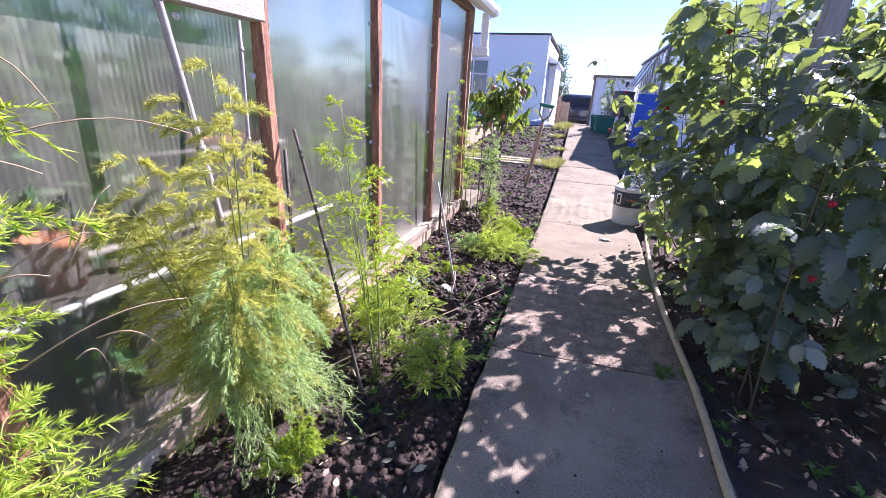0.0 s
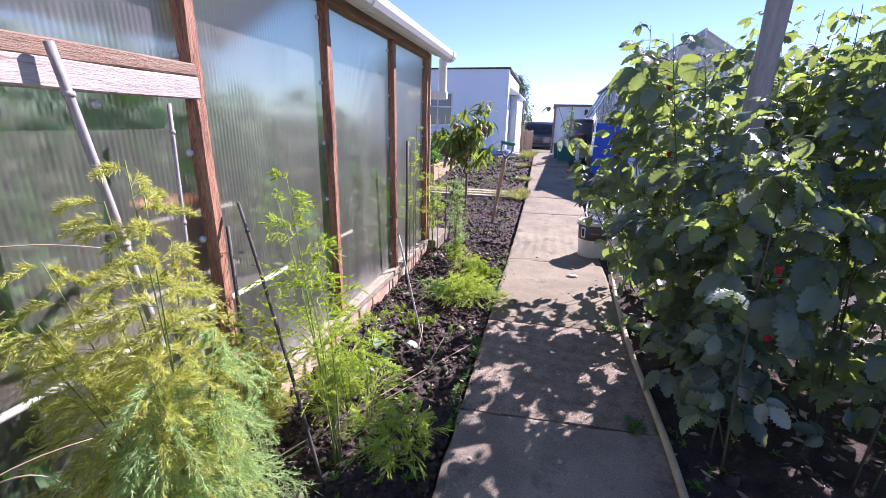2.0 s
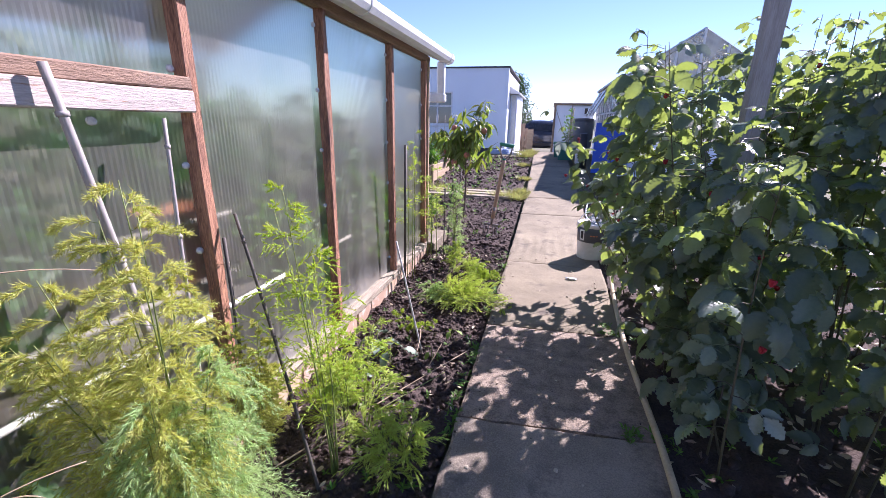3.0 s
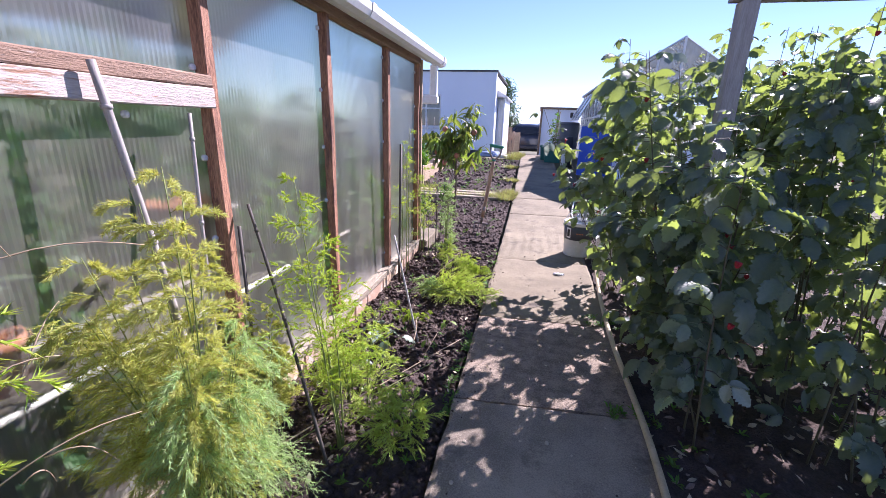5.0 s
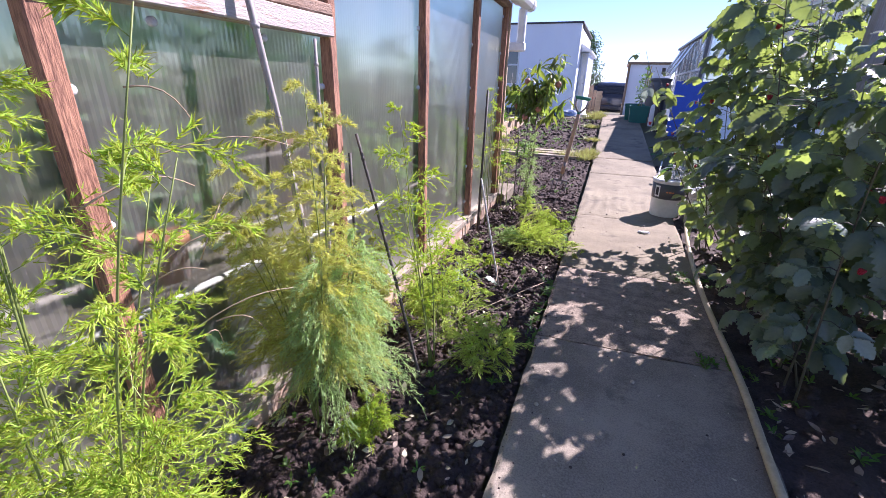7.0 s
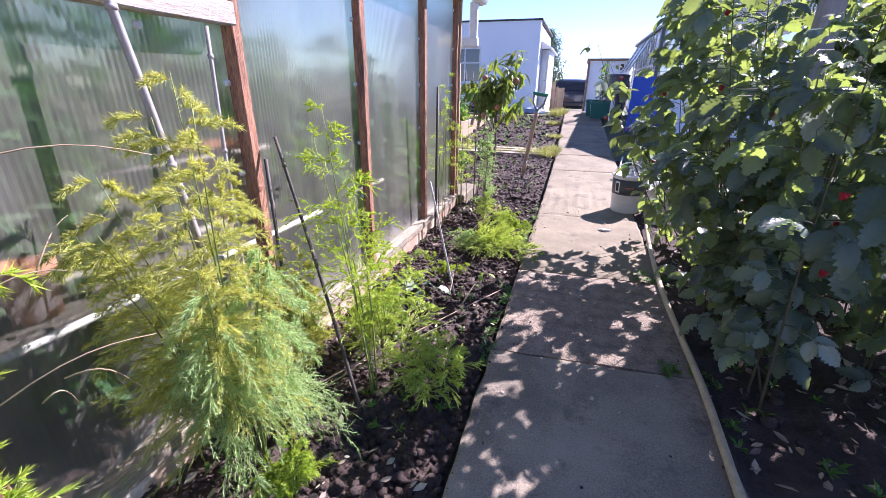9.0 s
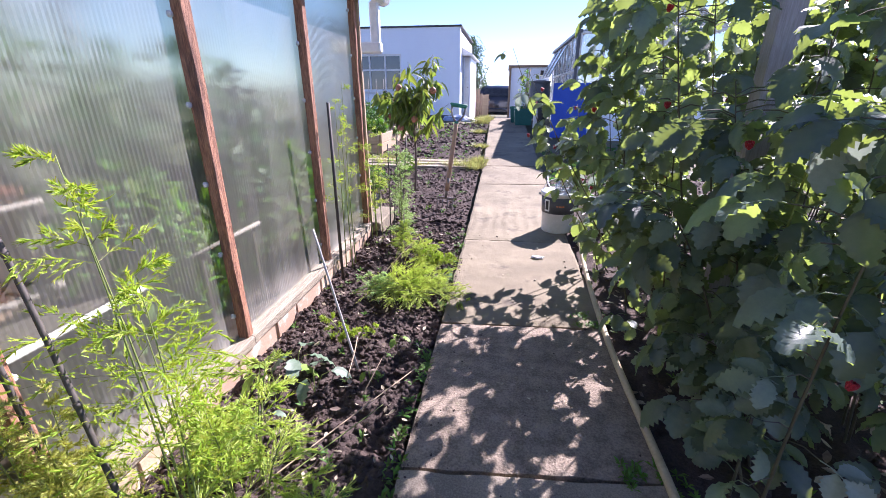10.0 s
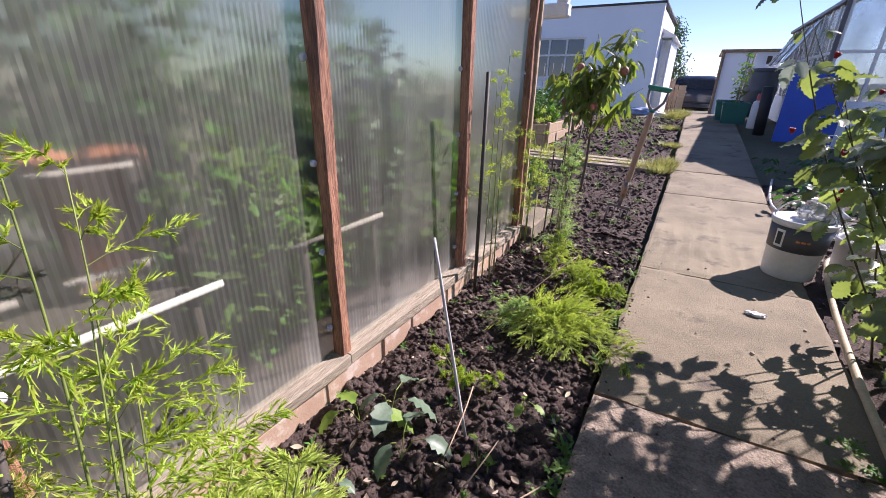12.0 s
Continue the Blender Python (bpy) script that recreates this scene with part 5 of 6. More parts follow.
def make_inside():
    rng = random.Random(9)
    fl = tagged(part("greenhouse_floor", Geo().box((-4.19, -0.68, -0.06), (WX - 0.07, 6.2, 0.01), 0.004), SOIL), "dark earth floor inside the greenhouse", "floor", kind="structure")
    # The deeper plants are added to keep the view through the sheets dark.
    for k, (x, y, h, mt) in enumerate(((-1.85, 3.1, 0.5, WEED_DARK), (-1.62, 4.42, 0.85, WEED), (-1.52, 4.16, 0.95, WEED), (-1.6, 3.0, 0.42, WEED_DARK), (-2.5, 4.0, 1.8, WEED_DARK), (-2.6, 3.6, 1.8, WEED_DARK), (-2.8, 4.3, 1.7, WEED_DARK), (-1.75, 4.85, 0.9, WEED_DARK), (-2.2, 3.1, 1.5, WEED_DARK), (-2.3, 2.4, 1.5, WEED_DARK), (-1.7, 5.1, 1.4, WEED_DARK), (-2.2, 4.75, 1.2, WEED_DARK), (-1.7, 4.9, 1.0, WEED_DARK), (-1.6, 5.45, 0.95, WEED), (-1.95, 5.75, 1.2, WEED_DARK), (-2.6, 3.4, 1.4, WEED_DARK), (-2.7, 4.2, 1.5, WEED_DARK), (-2.7, 5.1, 1.5, WEED_DARK), (-2.5, 2.5, 1.3, WEED_DARK), (-2.4, 1.6, 1.2, WEED_DARK), (-3.4, 3.0, 1.6, WEED_DARK), (-3.4, 4.6, 1.6, WEED_DARK), (-3.4, 5.8, 1.6, WEED_DARK), (-1.5, 5.95, 0.7, WEED), (-1.85, 2.9, 1.3, WEED_DARK), (-2.45, 3.2, 1.6, WEED_DARK), (-2.55, 4.5, 1.7, WEED_DARK), (-2.1, 2.2, 1.5, WEED_DARK), (-2.2, 5.3, 1.6, WEED_DARK))):
        pl = thing("tomato_plant", "leafy green tomato plant growing under plastic", "tomato plant", "greenhouse plants", at=(x, y, 0))
        part("stem", Geo().tube(curve_pts((0, 0, 0), (0.03, 0.02, h), (0.03, 0, 0), 6), 0.008, 0.004, n=6), FERN_STEM, pl)
        part("foliage", leaf_mass(rng, (0, 0, h * 0.55), (0.30, 0.30, h * 0.48), 420, 0.055, mt), mt, pl)
    st = thing("staging", "dim slatted staging with white rails inside the greenhouse", "staging", at=(0, 0, 0))
    for x, z, y0, y1 in ((-1.29, 0.535, 0.5, 3.96), (-1.62, 0.56, 0.5, 3.96), (-1.62, 0.87, 3.1, 3.93), (-1.30, 0.55, 4.22, 4.74)):
        part("rail", Geo().tube([(x, y0, z), (x, (y0 + y1) / 2, z), (x, y1, z)], 0.012 if z < 0.8 else 0.008, n=10), WHITE_PLASTIC if x > -1.5 and y0 < 4 else WOOD_POST, st, "pale rail", smooth=True)
    for y in (0.7, 2.3, 3.93):
        part("leg", Geo().box((-1.655, y - 0.015, 0.0), (-1.635, y + 0.015, 0.88)), CANE_DARK, st)
    for y in (0.7, 2.3, 3.88, 4.3, 4.7):
        part("leg", Geo().box((-1.335, y - 0.012, 0.0), (-1.315, y + 0.012, 0.53)), CANE_DARK, st)
    for k in range(5):
        part("slat", Geo().box((-1.60 + 0.05 * k, 0.6, 0.515), (-1.565 + 0.05 * k, 3.9, 0.53)), CANE_DARK, st)
    stool = thing("stool", "low dark wooden stool holding a large pot", "stool", at=(-2.1, 3.95, 0.01))
    part("seat", Geo().box((-0.2, -0.2, 0.40), (0.2, 0.2, 0.43), 0.006), WOOD_FENCE, stool)
    for x in (-0.16, 0.16):
        for y in (-0.16, 0.16):
            part("leg", Geo().box((x - 0.02, y - 0.02, 0.0), (x + 0.02, y + 0.02, 0.40), 0.003), WOOD_FENCE, stool)
    for x, y, z, r, h, lab in ((-2.1, 3.95, 0.441, 0.185, 0.42, "large terracotta pot on a stool inside"), (-1.47, 2.75, 0.531, 0.08, 0.17, "small terracotta pot on the staging inside")):
        pot = tagged(part("flower_pot", Geo().lathe([(0, 0), (r * 0.7, 0), (r * 0.93, h * 0.78), (r, h * 0.78), (r, h), (r - 0.012, h), (r * 0.85, h * 0.8), (0, h * 0.8)], 24), TERRACOTTA, smooth=True), lab, "flower pot", "pots under plastic")
        pot.location = (x, y, z)


make_inside()


# ---- frame post among the canes ----
def make_frame():
    fr = thing("cane_support", "grey timber post with a top rail holding the canes", "post", at=(0.93, 4.37, 0))
    part("upright", rough_bar(Geo(), (-0.037, -0.035, -0.1), (0.037, 0.035, 1.90), 2, 5.0), WOOD_POST, fr)
    part("top_rail", rough_bar(Geo(), (-0.075, -0.03, 1.903), (1.9, 0.03, 1.955), 0, 6.0), WOOD_POST, fr)
    part("upright", rough_bar(Geo(), (1.80, -0.04, -0.1), (1.9, 0.04, 1.90), 2, 7.0), WOOD_POST, fr)


make_frame()


# ---- far beds ----
def make_far_beds():
    pl = thing("plank_walk", "grey planks laid across between two beds", "plank walk", at=(0, 0, 0))
    for k in range(3):
        y = 9.17 + 0.19 * k
        q = Geo().box((-3.2, y, ground_z(y) - 0.05), (-0.32 - 0.02 * k, y + 0.17, ground_z(y + 0.09) + 0.005), 0.006)
        part("plank", q, WOOD_GREY, pl)
    bx = thing("raised_bed", "raised planting box of pale rough boards", "raised bed", at=(0, 0, 0))
    for k in range(2):
        z = ground_z(11) - 0.05 + 0.16 * k
        part("board", Geo().box((-2.16, 9.95, z), (-2.12, 13.2, z + 0.155), 0.005), WOOD_PALE, bx)
        part("board", Geo().box((-4.4, 9.91, z), (-2.12, 9.948, z + 0.155), 0.005), WOOD_PALE, bx)
        part("board", Geo().box((-4.4, 13.202, z), (-2.12, 13.24, z + 0.155), 0.005), WOOD_PALE, bx)
    for y in (9.98, 11.6, 13.15):
        part("peg", Geo().box((-2.118, y - 0.03, 0.15), (-2.075, y + 0.03, ground_z(11) + 0.3), 0.004), WOOD_PALE, bx)
    part("soil_fill", grid_sheet(-4.4, -2.165, 9.95, 13.2, 30, 40, lambda x, y: ground_z(11) + 0.2 + 0.03 * noise.noise(Vector((x * 5, y * 5, 0)))), SOIL, bx)
    rng = random.Random(12)
    for k in range(16):
        x, y, h = rng.uniform(-3.6, -2.25), rng.uniform(10.1, 13.1), rng.uniform(0.25, 0.7)
        p2 = thing("bedding_plant", "bushy green plant in the raised box", "plant", "raised box plants", at=(x, y, ground_z(11) + 0.2))
        part("stem", Geo().tube([(0, 0, -0.02), (0.01, 0, h * 0.5), (0, 0.02, h)], 0.006, 0.003, n=5), FERN_STEM, p2)
        part("foliage", leaf_mass(rng, (0, 0, h * 0.55), (0.2, 0.2, h * 0.5), 160, 0.045, WEED if k % 2 else WEED_DARK), WEED if k % 2 else WEED_DARK, p2)
    for k in range(7):
        x, y = -3.0 + 0.13 * k, 12.2 + 0.15 * (k % 3)
        make_rod("cane", "thin upright cane in the raised box", "garden cane", [(x, y, 0.5), (x + 0.03, y, 1.5)], 0.006, 0.005, CANE_GREY, 6)
    tagged(part("brick_block", Geo().box((-2.14, 11.0, ground_z(11) + 0.27), (-2.02, 11.25, ground_z(11) + 0.33), 0.006), BRICK), "loose brick lying on the box edge", "brick")
    for k in range(4):
        x, y = rng.uniform(-1.9, -1.2), rng.uniform(6.95, 8.8)
        p2 = thing("bedding_plant", "bushy green plant near the sapling", "plant", "bed plants", at=(x, y, ground_z(y)))
        part("stem", Geo().tube([(0, 0, -0.05), (0.01, 0, 0.1), (0, 0.02, 0.25)], 0.006, 0.003, n=5), FERN_STEM, p2)
        part("foliage", leaf_mass(rng, (0, 0, 0.15), (0.16, 0.16, 0.15), 120, 0.04, WEED), WEED, p2)


make_far_beds()


# ---- white building at the end ----
def make_white_building():
    zb, zt, xr, y0, y1 = 0.28, 2.92, -1.28, 15.5, 19.6
    hs = thing("white_building", "low white rendered building with a flat dark roof edge", "building", at=(0, 0, 0))
    # front wall with the window opening left free
    wx0, wx1, wz0, wz1 = -4.45, -3.0, 1.25, 2.25
    for lo, hi in (((-7.5, zb), (wx0, zt)), ((wx1, zb), (xr, zt)), ((wx0, zb), (wx1, wz0)), ((wx0, wz1), (wx1, zt))):
        part("front_wall", Geo().box((lo[0], y0, lo[1]), (hi[0], y0 + 0.2, hi[1]), 0.0), WHITE_WALL, hs)
    part("side_wall", Geo().box((xr - 0.2, y0 + 0.202, zb), (xr - 0.003, y1, zt - 0.1), 0.002), WHITE_WALL, hs)
    part("back_wall", Geo().box((-7.5, y1 + 0.002, zb), (xr, y1 + 0.2, zt - 0.1), 0.002), WHITE_WALL, hs)
    part("plinth", Geo().box((-7.5, y0 - 0.02, zb - 0.1), (xr + 0.015, y0 - 0.002, 0.58), 0.004), DARK_ROOF, hs, "dark plinth band")
    part("roof", Geo().box((-7.6, y0 - 0.04, zt + 0.002), (xr + 0.04, y1 + 0.25, zt + 0.045), 0.004), DARK_ROOF, hs)
    win = part("window", Geo().box((wx0 - 0.04, y0 - 0.05, wz0 - 0.06), (wx1 + 0.04, y0 - 0.002, wz0 - 0.002), 0.004), WHITE_PLASTIC, hs, "white window sill")
    for a in np.linspace(wx0, wx1 - 0.05, 4):
        part("frame_bar", Geo().box((a, y0 + 0.03, wz0), (a + 0.05, y0 + 0.09, wz1), 0.004), WHITE_PLASTIC, win)
    for z in (wz0, wz0 + 0.55, wz1 - 0.05):
        part("frame_bar", Geo().box((wx0, y0 + 0.025, z), (wx1, y0 + 0.095, z + 0.05), 0.004), WHITE_PLASTIC, win)
    part("pane", Geo().box((wx0, y0 + 0.055, wz0), (wx1, y0 + 0.062, wz1), 0.001), WINDOW_DARK, win)
    porch = part("porch", Geo().box((xr + 0.002, 16.4, zb), (-1.05, 19.0, 2.22), 0.004), WHITE_WALL, hs, "narrow white porch")
    part("canopy", Geo().add([(-1.28, 16.0, 2.45), (-0.95, 16.0, 2.26), (-0.95, 19.2, 2.26), (-1.28, 19.2, 2.45), (-1.28, 16.0, 2.23), (-0.95, 16.0, 2.23), (-0.95, 19.2, 2.23), (-1.28, 19.2, 2.23)], [(0, 1, 2, 3), (7, 6, 5, 4), (0, 4, 5, 1), (1, 5, 6, 2), (2, 6, 7, 3)]), WHITE_PLASTIC, porch, "small sloping canopy")
    door = part("door", Geo().box((-1.22, 16.36, 0.5), (-1.09, 16.398, 2.18), 0.004), WHITE_PLASTIC, porch)
    part("door_handle", Geo().tube([(-1.11, 16.35, 1.35), (-1.11, 16.33, 1.35), (-1.14, 16.33, 1.35)], 0.008, n=6), STEEL, door)


make_white_building()


def make_fence():
    fe = thing("fence", "short brown wooden fence beside the white building", "fence", at=(0, 0, 0))
    for k in range(8):
        x = -1.5 + 0.115 * k
        h = 1.32 if k < 5 else 1.12
        part("slat", Geo().box((x, 19.9, 0.15), (x + 0.10, 19.925, h + 0.02 * (k % 3)), 0.004), WOOD_FENCE, fe)
    part("rail", Geo().box((-1.52, 19.926, 0.9), (-0.56, 19.97, 0.97), 0.004), WOOD_FENCE, fe)
    post = thing("gate_post", "pale stout wooden gate post", "gate post", at=(-0.62, 17.6, 0.3))
    part("post", rough_bar(Geo(), (-0.09, -0.06, 0.0), (0.09, 0.06, 0.80), 2, 3.0, 0.008), WOOD_PALE, post)
    part("cap", Geo().box((-0.095, -0.065, 0.802), (0.095, 0.065, 0.83), 0.01), WOOD_PALE, post)


make_fence()


# ---- dark car beyond the gate ----
def make_car():
    car = thing("car", "dark parked hatchback seen from behind", "car", at=(-0.35, 24.0, ground_z(24)))
    # body as lofted cross-sections from the tail forwards: (y, half width low, half width roof, sill z, belt z, roof z)
    secs = [(-2.05, 0.80, 0.70, 0.40, 0.85, 0.90), (-1.98, 0.86, 0.74, 0.30, 0.95, 1.02), (-1.75, 0.89, 0.66, 0.26, 1.0, 1.36), (-1.45, 0.90, 0.64, 0.25, 1.0, 1.47), (-0.4, 0.90, 0.64, 0.25, 0.98, 1.50), (0.5, 0.90, 0.64, 0.25, 0.95, 1.42), (1.1, 0.89, 0.72, 0.25, 0.93, 1.0), (1.8, 0.84, 0.68, 0.3, 0.8, 0.84), (2.05, 0.75, 0.6, 0.42, 0.62, 0.66)]
    ring = lambda w, r, s, b, t: [(-w * 0.94, s), (-w, (s + b) / 2), (-w * 0.97, b), (-r, t - 0.05), (-r * 0.8, t), (0, t + 0.015), (r * 0.8, t), (r, t - 0.05), (w * 0.97, b), (w, (s + b) / 2), (w * 0.94, s)]
    verts, faces, n = [], [], 11
    for y, w, r, s, b, t in secs:
        verts += [(x, y, z) for x, z in ring(w, r, s, b, t)]
    for i in range(len(secs) - 1):
        for k in range(n):
            k2 = (k + 1) % n
            faces.append((i * n + k, (i + 1) * n + k, (i + 1) * n + k2, i * n + k2))
    faces += [tuple(range(n)), tuple((len(secs) - 1) * n + k for k in range(n))[::-1]]
    body = part("body", Geo().add(verts, faces), CAR_PAINT, car, smooth=True)
    q = Geo().add([(-0.60, -2.0, 1.04), (0.60, -2.0, 1.04), (0.53, -1.80, 1.35), (-0.53, -1.80, 1.35)], [(0, 1, 2, 3)])
    part("rear_window", q, CAR_GLASS, car, "dark rear window")
    for s in (-1, 1):
        q = Geo().add([(s * 0.885, -1.4, 1.03), (s * 0.88, 0.6, 0.98), (s * 0.665, 0.35, 1.36), (s * 0.665, -1.35, 1.40)], [(0, 1, 2, 3)])
        part("side_window", q, CAR_GLASS, car)
        part("tail_light", Geo().box((s * 0.74 - 0.1, -2.075, 0.78), (s * 0.74 + 0.1, -1.95, 0.95), 0.02), LAMP_RED, car, "red tail light")
        for y in (-1.3, 1.3):
            tyre = part("wheel", Geo().tube([(s * 0.70, y, 0.31), (s * 0.90, y, 0.31)], 0.31, n=24), TYRE, car)
            part("rim", Geo().tube([(s * 0.901, y, 0.31), (s * 0.912, y, 0.31)], 0.2, n=20), STEEL, tyre)
    part("bumper", Geo().box((-0.82, -2.10, 0.36), (0.82, -1.95, 0.56), 0.04), CAR_PAINT, car)


make_car()


def make_far_tree(label, at, h, r, seed, count):
    rng = random.Random(seed)
    tree = thing("tree", label, "tree", at=at)
    part("trunk", Geo().tube(curve_pts((0, 0, -0.1), (0.05, 0, h * 0.75), (0.08, 0, 0), 8), 0.11, 0.03, n=8), BARK, tree, smooth=True)
    for k in range(9):
        a = k * 2.4
        z0 = h * rng.uniform(0.25, 0.7)
        part("limb", Geo().tube(curve_pts((0.03, 0, z0), (r * 0.8 * math.cos(a), r * 0.8 * math.sin(a), z0 + h * 0.2), (0, 0, 0.05), 5), 0.03, 0.01, n=6), BARK, tree)
    vs, fs = [], []
    for k in range(count):
        c = k % 26
        a, zz = c * 2.4, h * (0.22 + 0.75 * c / 26)
        rr = r * (1 - 0.75 * c / 26) * rng.uniform(0.4, 1.0)
        p = Vector((rr * math.cos(a), rr * math.sin(a), zz)) + Vector((rng.gauss(0, 0.16), rng.gauss(0, 0.16), rng.gauss(0, 0.13)))
        m = Matrix.Translation(p) @ pose(0, 0, 0, rng.random() * 360, rng.random() * 360, 0)
        s = rng.uniform(0.03, 0.06)
        n = len(vs)
        vs += [tuple(m @ Vector(q)) for q in ((0, -s, 0), (0.5 * s, 0, 0.1 * s), (0, s, 0), (-0.5 * s, 0, 0.1 * s))]
        fs.append((n, n + 1, n + 2, n + 3))
    q = Geo()
    q.v, q.f = vs, fs
    part("crown", q, TREE_LEAF, tree)


make_far_tree("dark green uneven tree behind the white building", (-1.75, 24.0, ground_z(24)), 3.7, 1.15, 3, 7000)


def make_hedge_line():
    rng = random.Random(6)
    q = Geo()
    pts, n = [], 240
    for i in range(n + 1):
        x = -260 + 520 * i / n
        h = 2.7 + 1.0 * noise.fractal(Vector((x * 0.05, 0, 0)), 0.8, 2, 4) + rng.uniform(-0.3, 0.3)
        for z, y in ((-0.5, 150), (h * 0.6, 150.5 + rng.random()), (h, 152 + rng.random()), (h * 0.9, 156)):
            pts.append((x + rng.uniform(-0.6, 0.6), y, z))
    q.add(pts, [(4 * i + k, 4 * i + 4 + k, 4 * i + 5 + k, 4 * i + 1 + k) for i in range(n) for k in range(3)])
    tagged(part("backdrop", q, HEDGE), "distant line of low trees on the horizon", "treeline", kind="structure")


make_hedge_line()


# ---- right side: white shed, tubs, water butt, glasshouse ----
def make_white_shed():
    sh = thing("white_shed", "plain white garden shed with a brown corner board", "shed", at=(0, 0, 0))
    part("front_wall", Geo().box((0.2, 17.3, 0.2), (1.42, 17.38, 1.95), 0.004), WHITE_WALL, sh)
    part("side_wall", Geo().box((0.2, 17.382, 0.2), (0.28, 19.4, 1.95), 0.004), WHITE_WALL, sh)
    part("side_wall", Geo().box((1.34, 17.382, 0.2), (1.42, 19.4, 1.95), 0.004), WHITE_WALL, sh)
    part("back_wall", Geo().box((0.282, 19.32, 0.2), (1.338, 19.4, 1.95), 0.004), WHITE_WALL, sh)
    part("corner_board", Geo().box((0.13, 17.27, 0.2), (0.198, 17.36, 2.0), 0.006), WOOD_FENCE, sh, "brown corner board")
    part("seam_strip", Geo().box((0.70, 17.285, 0.4), (0.74, 17.298, 1.94), 0.003), WOOD_POST, sh)
    part("vent", Geo().box((1.12, 17.28, 1.68), (1.22, 17.298, 1.86), 0.004), CANE_DARK, sh, "small dark vent")
    part("roof", Geo().box((0.1, 17.2, 1.952), (1.5, 19.5, 2.02), 0.008), WOOD_FENCE, sh)


make_white_shed()


def make_tub(at, w, h):
    tub = thing("plant_tub", "square green plastic tub of earth", "plant tub", "green tubs", at=at)
    a, b = w / 2 * 0.85, w / 2
    V = [(-a, -a, 0), (a, -a, 0), (a, a, 0), (-a, a, 0), (-b, -b, h), (b, -b, h), (b, b, h), (-b, b, h), (-b + 0.02, -b + 0.02, h), (b - 0.02, -b + 0.02, h), (b - 0.02, b - 0.02, h), (-b + 0.02, b - 0.02, h), (-b + 0.03, -b + 0.03, h - 0.06), (b - 0.03, -b + 0.03, h - 0.06), (b - 0.03, b - 0.03, h - 0.06), (-b + 0.03, b - 0.03, h - 0.06)]
    F = [(3, 2, 1, 0)] + [(i + o, (i + 1) % 4 + o, (i + 1) % 4 + o + 4, i + o + 4) for o in (0, 4, 8) for i in range(4)]
    part("body", Geo().add(V, F), TUB_GREEN, tub)
    part("soil_fill", Geo().box((-b + 0.035, -b + 0.035, h - 0.11), (b - 0.035, b - 0.035, h - 0.065), 0.01), SOIL, tub)
    part("rim", Geo().box((-b - 0.012, -b - 0.012, h - 0.05), (b + 0.012, -b - 0.001, h - 0.002), 0.004), TUB_GREEN, tub)
    return tub


def make_right_things():
    gz = ground_z
    make_tub((0.52, 13.9, gz(13.9) - 0.01), 0.46, 0.40)
    make_tub((0.42, 14.5, gz(14.5) - 0.01), 0.46, 0.40)
    rng = random.Random(19)
    p2 = thing("tall_plant", "tall thin leafy plant growing in a tub", "plant", at=(0.50, 13.95, gz(13.9) + 0.3))
    part("stem", Geo().tube(curve_pts((0, 0, 0), (0.05, 0, 1.0), (0.02, 0, 0), 6), 0.012, 0.005, n=6), DRY_STEM, p2)
    part("foliage", leaf_mass(rng, (0.02, 0, 0.5), (0.16, 0.16, 0.5), 150, 0.045, WEED), WEED, p2)
    make_rod("stake", "pale bamboo stake in the tub", "garden stake", [(0.55, 13.95, 0.75), (0.62, 13.95, 1.75)], 0.014, 0.013, WOOD_PALE)
    butt = thing("water_butt", "dark grey ribbed plastic water butt", "water butt", at=(0.98, 15.5, gz(15.5)))
    part("barrel", Geo().lathe([(0, 0), (0.26, 0), (0.30, 0.25), (0.305, 0.27), (0.315, 0.55), (0.322, 0.57), (0.312, 0.6), (0.30, 0.9), (0.30, 0.98), (0, 0.985)], 32), GREY_PLASTIC, butt, smooth=True)
    part("lid", Geo().lathe([(0.315, 0.96), (0.32, 0.985), (0.31, 1.01), (0.1, 1.03), (0, 1.03)], 32), GREY_PLASTIC, butt, smooth=True)
    ca = thing("canister", "pale canister with a red screw cap", "canister", at=(0.83, 13.2, gz(13.2)))
    part("body", Geo().lathe([(0, 0), (0.1, 0), (0.105, 0.01), (0.105, 0.4), (0.09, 0.47), (0.05, 0.5), (0, 0.5)], 24), WHITE_PLASTIC, ca, smooth=True)
    part("cap", Geo().lathe([(0.055, 0.49), (0.06, 0.5), (0.06, 0.6), (0.05, 0.61), (0, 0.61)], 20), RED_PLASTIC, ca, "red cap", smooth=True)
    tb = tagged(part("drain_tube", Geo().tube([(0.88, 12.6, gz(12.6) - 0.02), (0.86, 12.58, 0.8), (0.83, 12.55, 1.14)], 0.085, n=20), BLACK, smooth=True), "black upright plastic drain tube on the ground", "tube")
    bd = thing("blue_board", "bright blue board propped beside the glasshouse", "board", at=(0, 0, 0))
    part("sheet", Geo().box((1.03, 12.08, gz(12.1) - 0.03), (1.78, 12.12, 1.39), 0.004), BLUE_BOARD, bd)
    part("batten", Geo().box((1.3, 12.122, gz(12.1) - 0.03), (1.36, 12.16, 1.3), 0.004), WOOD_PALE, bd)


make_right_things()


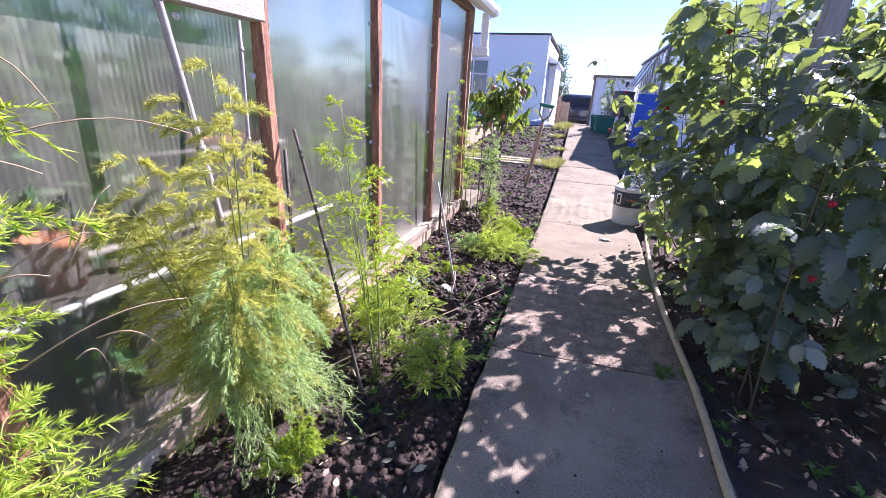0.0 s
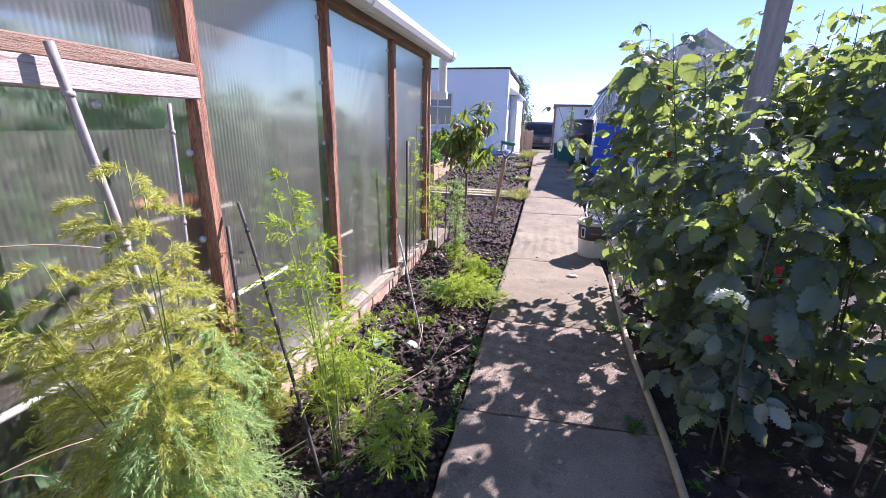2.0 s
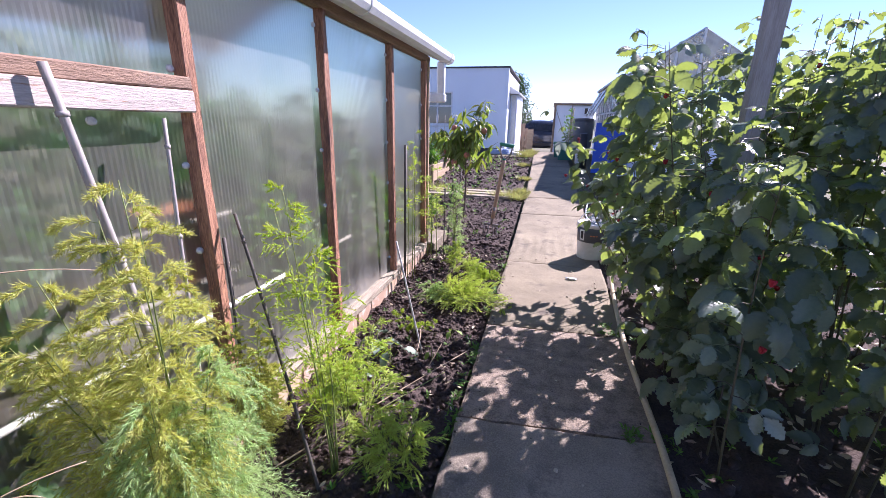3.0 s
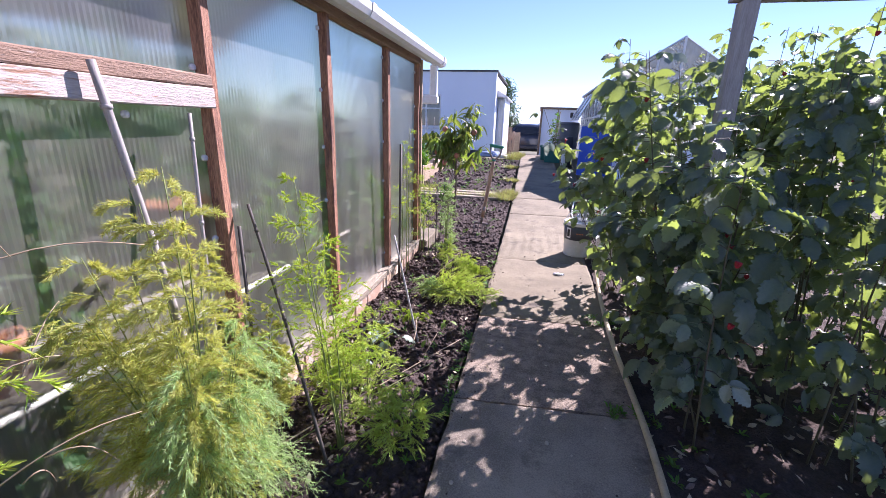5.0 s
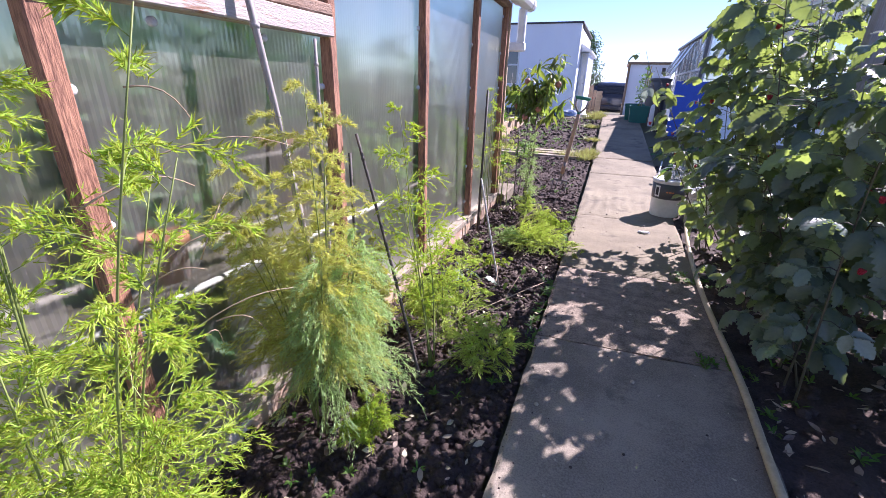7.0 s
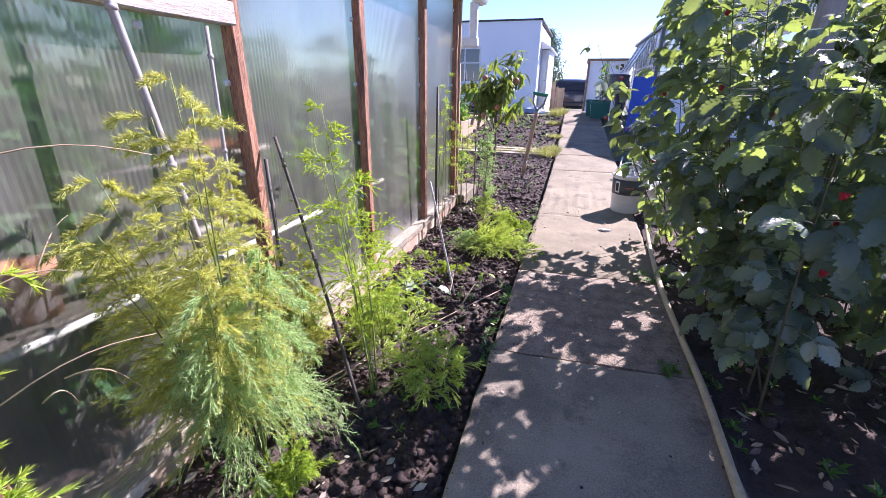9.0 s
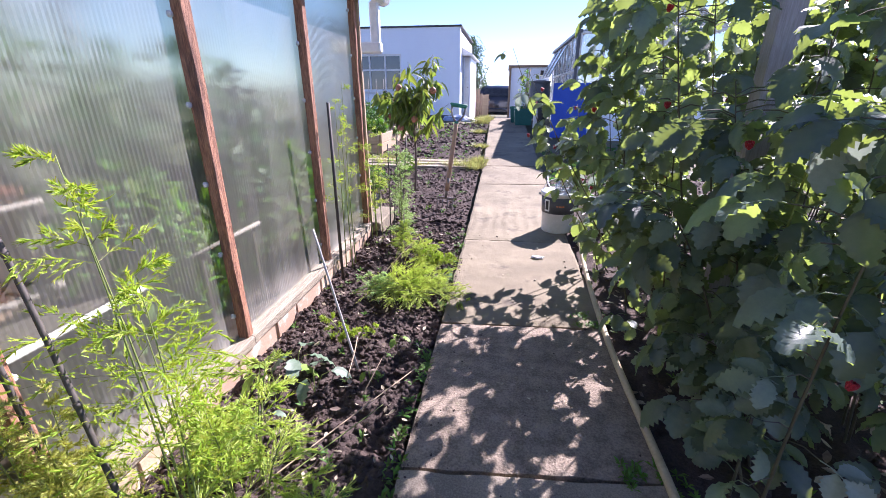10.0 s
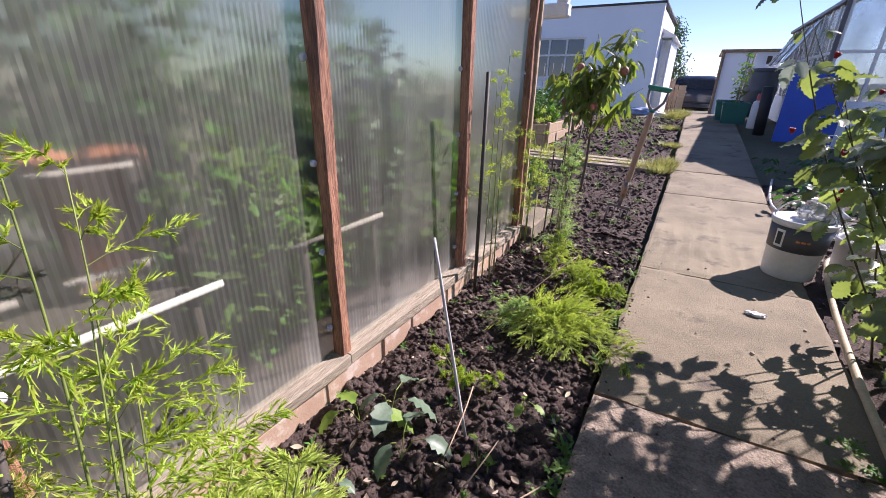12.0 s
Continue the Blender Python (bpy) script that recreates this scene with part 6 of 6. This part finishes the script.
def make_glasshouse():
    gs = thing("glasshouse", "white-framed glasshouse with glazing bars and open vents", "glasshouse", at=(0, 0, 0))
    x0, x1, y0, y1, ze, xr, zr = 1.5, 4.3, 12.25, 17.2, 2.33, 2.9, 3.22
    zb, zd = 0.2, 0.95
    part("dwarf_wall", Geo().box((x0 - 0.03, y0, zb), (x0 + 0.03, y1, zd), 0.004), WHITE_WALL, gs)
    part("dwarf_wall", Geo().box((x0 + 0.032, y0 - 0.03, zb), (x1, y0 + 0.03, zd), 0.004), WHITE_WALL, gs)
    part("dwarf_wall", Geo().box((x1 + 0.002, y0, zb), (x1 + 0.06, y1, zd), 0.004), WHITE_WALL, gs)
    n = 9
    for k in range(n + 1):
        y = y0 + 0.03 + (y1 - y0 - 0.06) * k / n
        part("mullion", Geo().box((x0 - 0.022, y - 0.022, zd), (x0 + 0.022, y + 0.022, ze), 0.003), WHITE_PLASTIC, gs)
        for xa in (x0, x1):
            part("glazing_bar", Geo().tube([(xa, y, ze), (xr, y, zr)], 0.024, n=4), WHITE_PLASTIC, gs)
    for k in range(n):
        ya, yb = (y0 + 0.03 + (y1 - y0 - 0.06) * (k + d) / n for d in (0, 1))
        part("pane", Geo().box((x0 - 0.004, ya + 0.022, zd), (x0 + 0.004, yb - 0.022, ze), 0.0005), GLAZING, gs).visible_shadow = True
        if k in (3, 5, 7):
            m = Matrix.Translation((x0 - 0.03, 0, ze - 0.05)) @ Matrix.Rotation(radians(28), 4, "Y")
            v = part("vent", Geo().box((-0.012, ya + 0.02, -0.75), (0.012, yb - 0.02, 0.0), 0.003, m), GLAZING, gs, "open hinged vent")
            for yy in (ya + 0.03, yb - 0.06):
                part("vent_frame", Geo().box((-0.018, yy, -0.78), (0.018, yy + 0.035, 0.0), 0.003, m), WHITE_PLASTIC, v)
            part("vent_frame", Geo().box((-0.018, ya + 0.03, -0.79), (0.018, yb - 0.03, -0.75), 0.003, m), WHITE_PLASTIC, v)
    part("mid_rail", Geo().box((x0 - 0.026, y0, 1.62), (x0 + 0.018, y1, 1.665), 0.003), WHITE_PLASTIC, gs)
    part("eave_gutter", Geo().box((x0 - 0.07, y0 - 0.05, ze), (x0 + 0.02, y1, ze + 0.06), 0.006), GREY_PLASTIC, gs, "dark eave gutter")
    part("corner_downpipe", Geo().tube([(x0 - 0.05, y0 - 0.04, ze), (x0 - 0.05, y0 - 0.04, 0.3)], 0.032, n=12), GREY_PLASTIC, gs, "dark downpipe")
    part("ridge_bar", Geo().tube([(xr, y0, zr), (xr, y1, zr)], 0.03, n=6), WHITE_PLASTIC, gs)
    for xa in (x0, x1):
        q = Geo().add([(xa, y0, ze + 0.01), (xa, y1, ze + 0.01), (xr, y1, zr + 0.01), (xr, y0, zr + 0.01)], [(0, 1, 2, 3)])
        part("roof_glass", q, GLAZING, gs)
    for k in range(7):
        x = x0 + (x1 - x0) * k / 6
        zt = ze + (zr - ze) * (1 - abs(x - xr) / (xr - x0))
        part("gable_bar", Geo().box((x - 0.022, y0 - 0.02, zd), (x + 0.022, y0 + 0.02, zt), 0.003), WHITE_PLASTIC, gs)
    for z in (ze - 0.02, 1.62):
        part("gable_rail", Geo().box((x0, y0 - 0.025, z), (x1, y0 + 0.015, z + 0.045), 0.003), WHITE_PLASTIC, gs)
    q = Geo().add([(x0, y0, zd), (x1, y0, zd), (x1, y0, ze), (xr, y0, zr), (x0, y0, ze)], [(0, 1, 2, 3, 4)])
    part("gable_glass", q, GLAZING, gs)
    q = Geo().add([(x0, y1, zb), (x1, y1, zb), (x1, y1, ze), (xr, y1, zr), (x0, y1, ze)], [(0, 1, 2, 3, 4)])
    part("gable_glass", q, GLAZING, gs)


make_glasshouse()
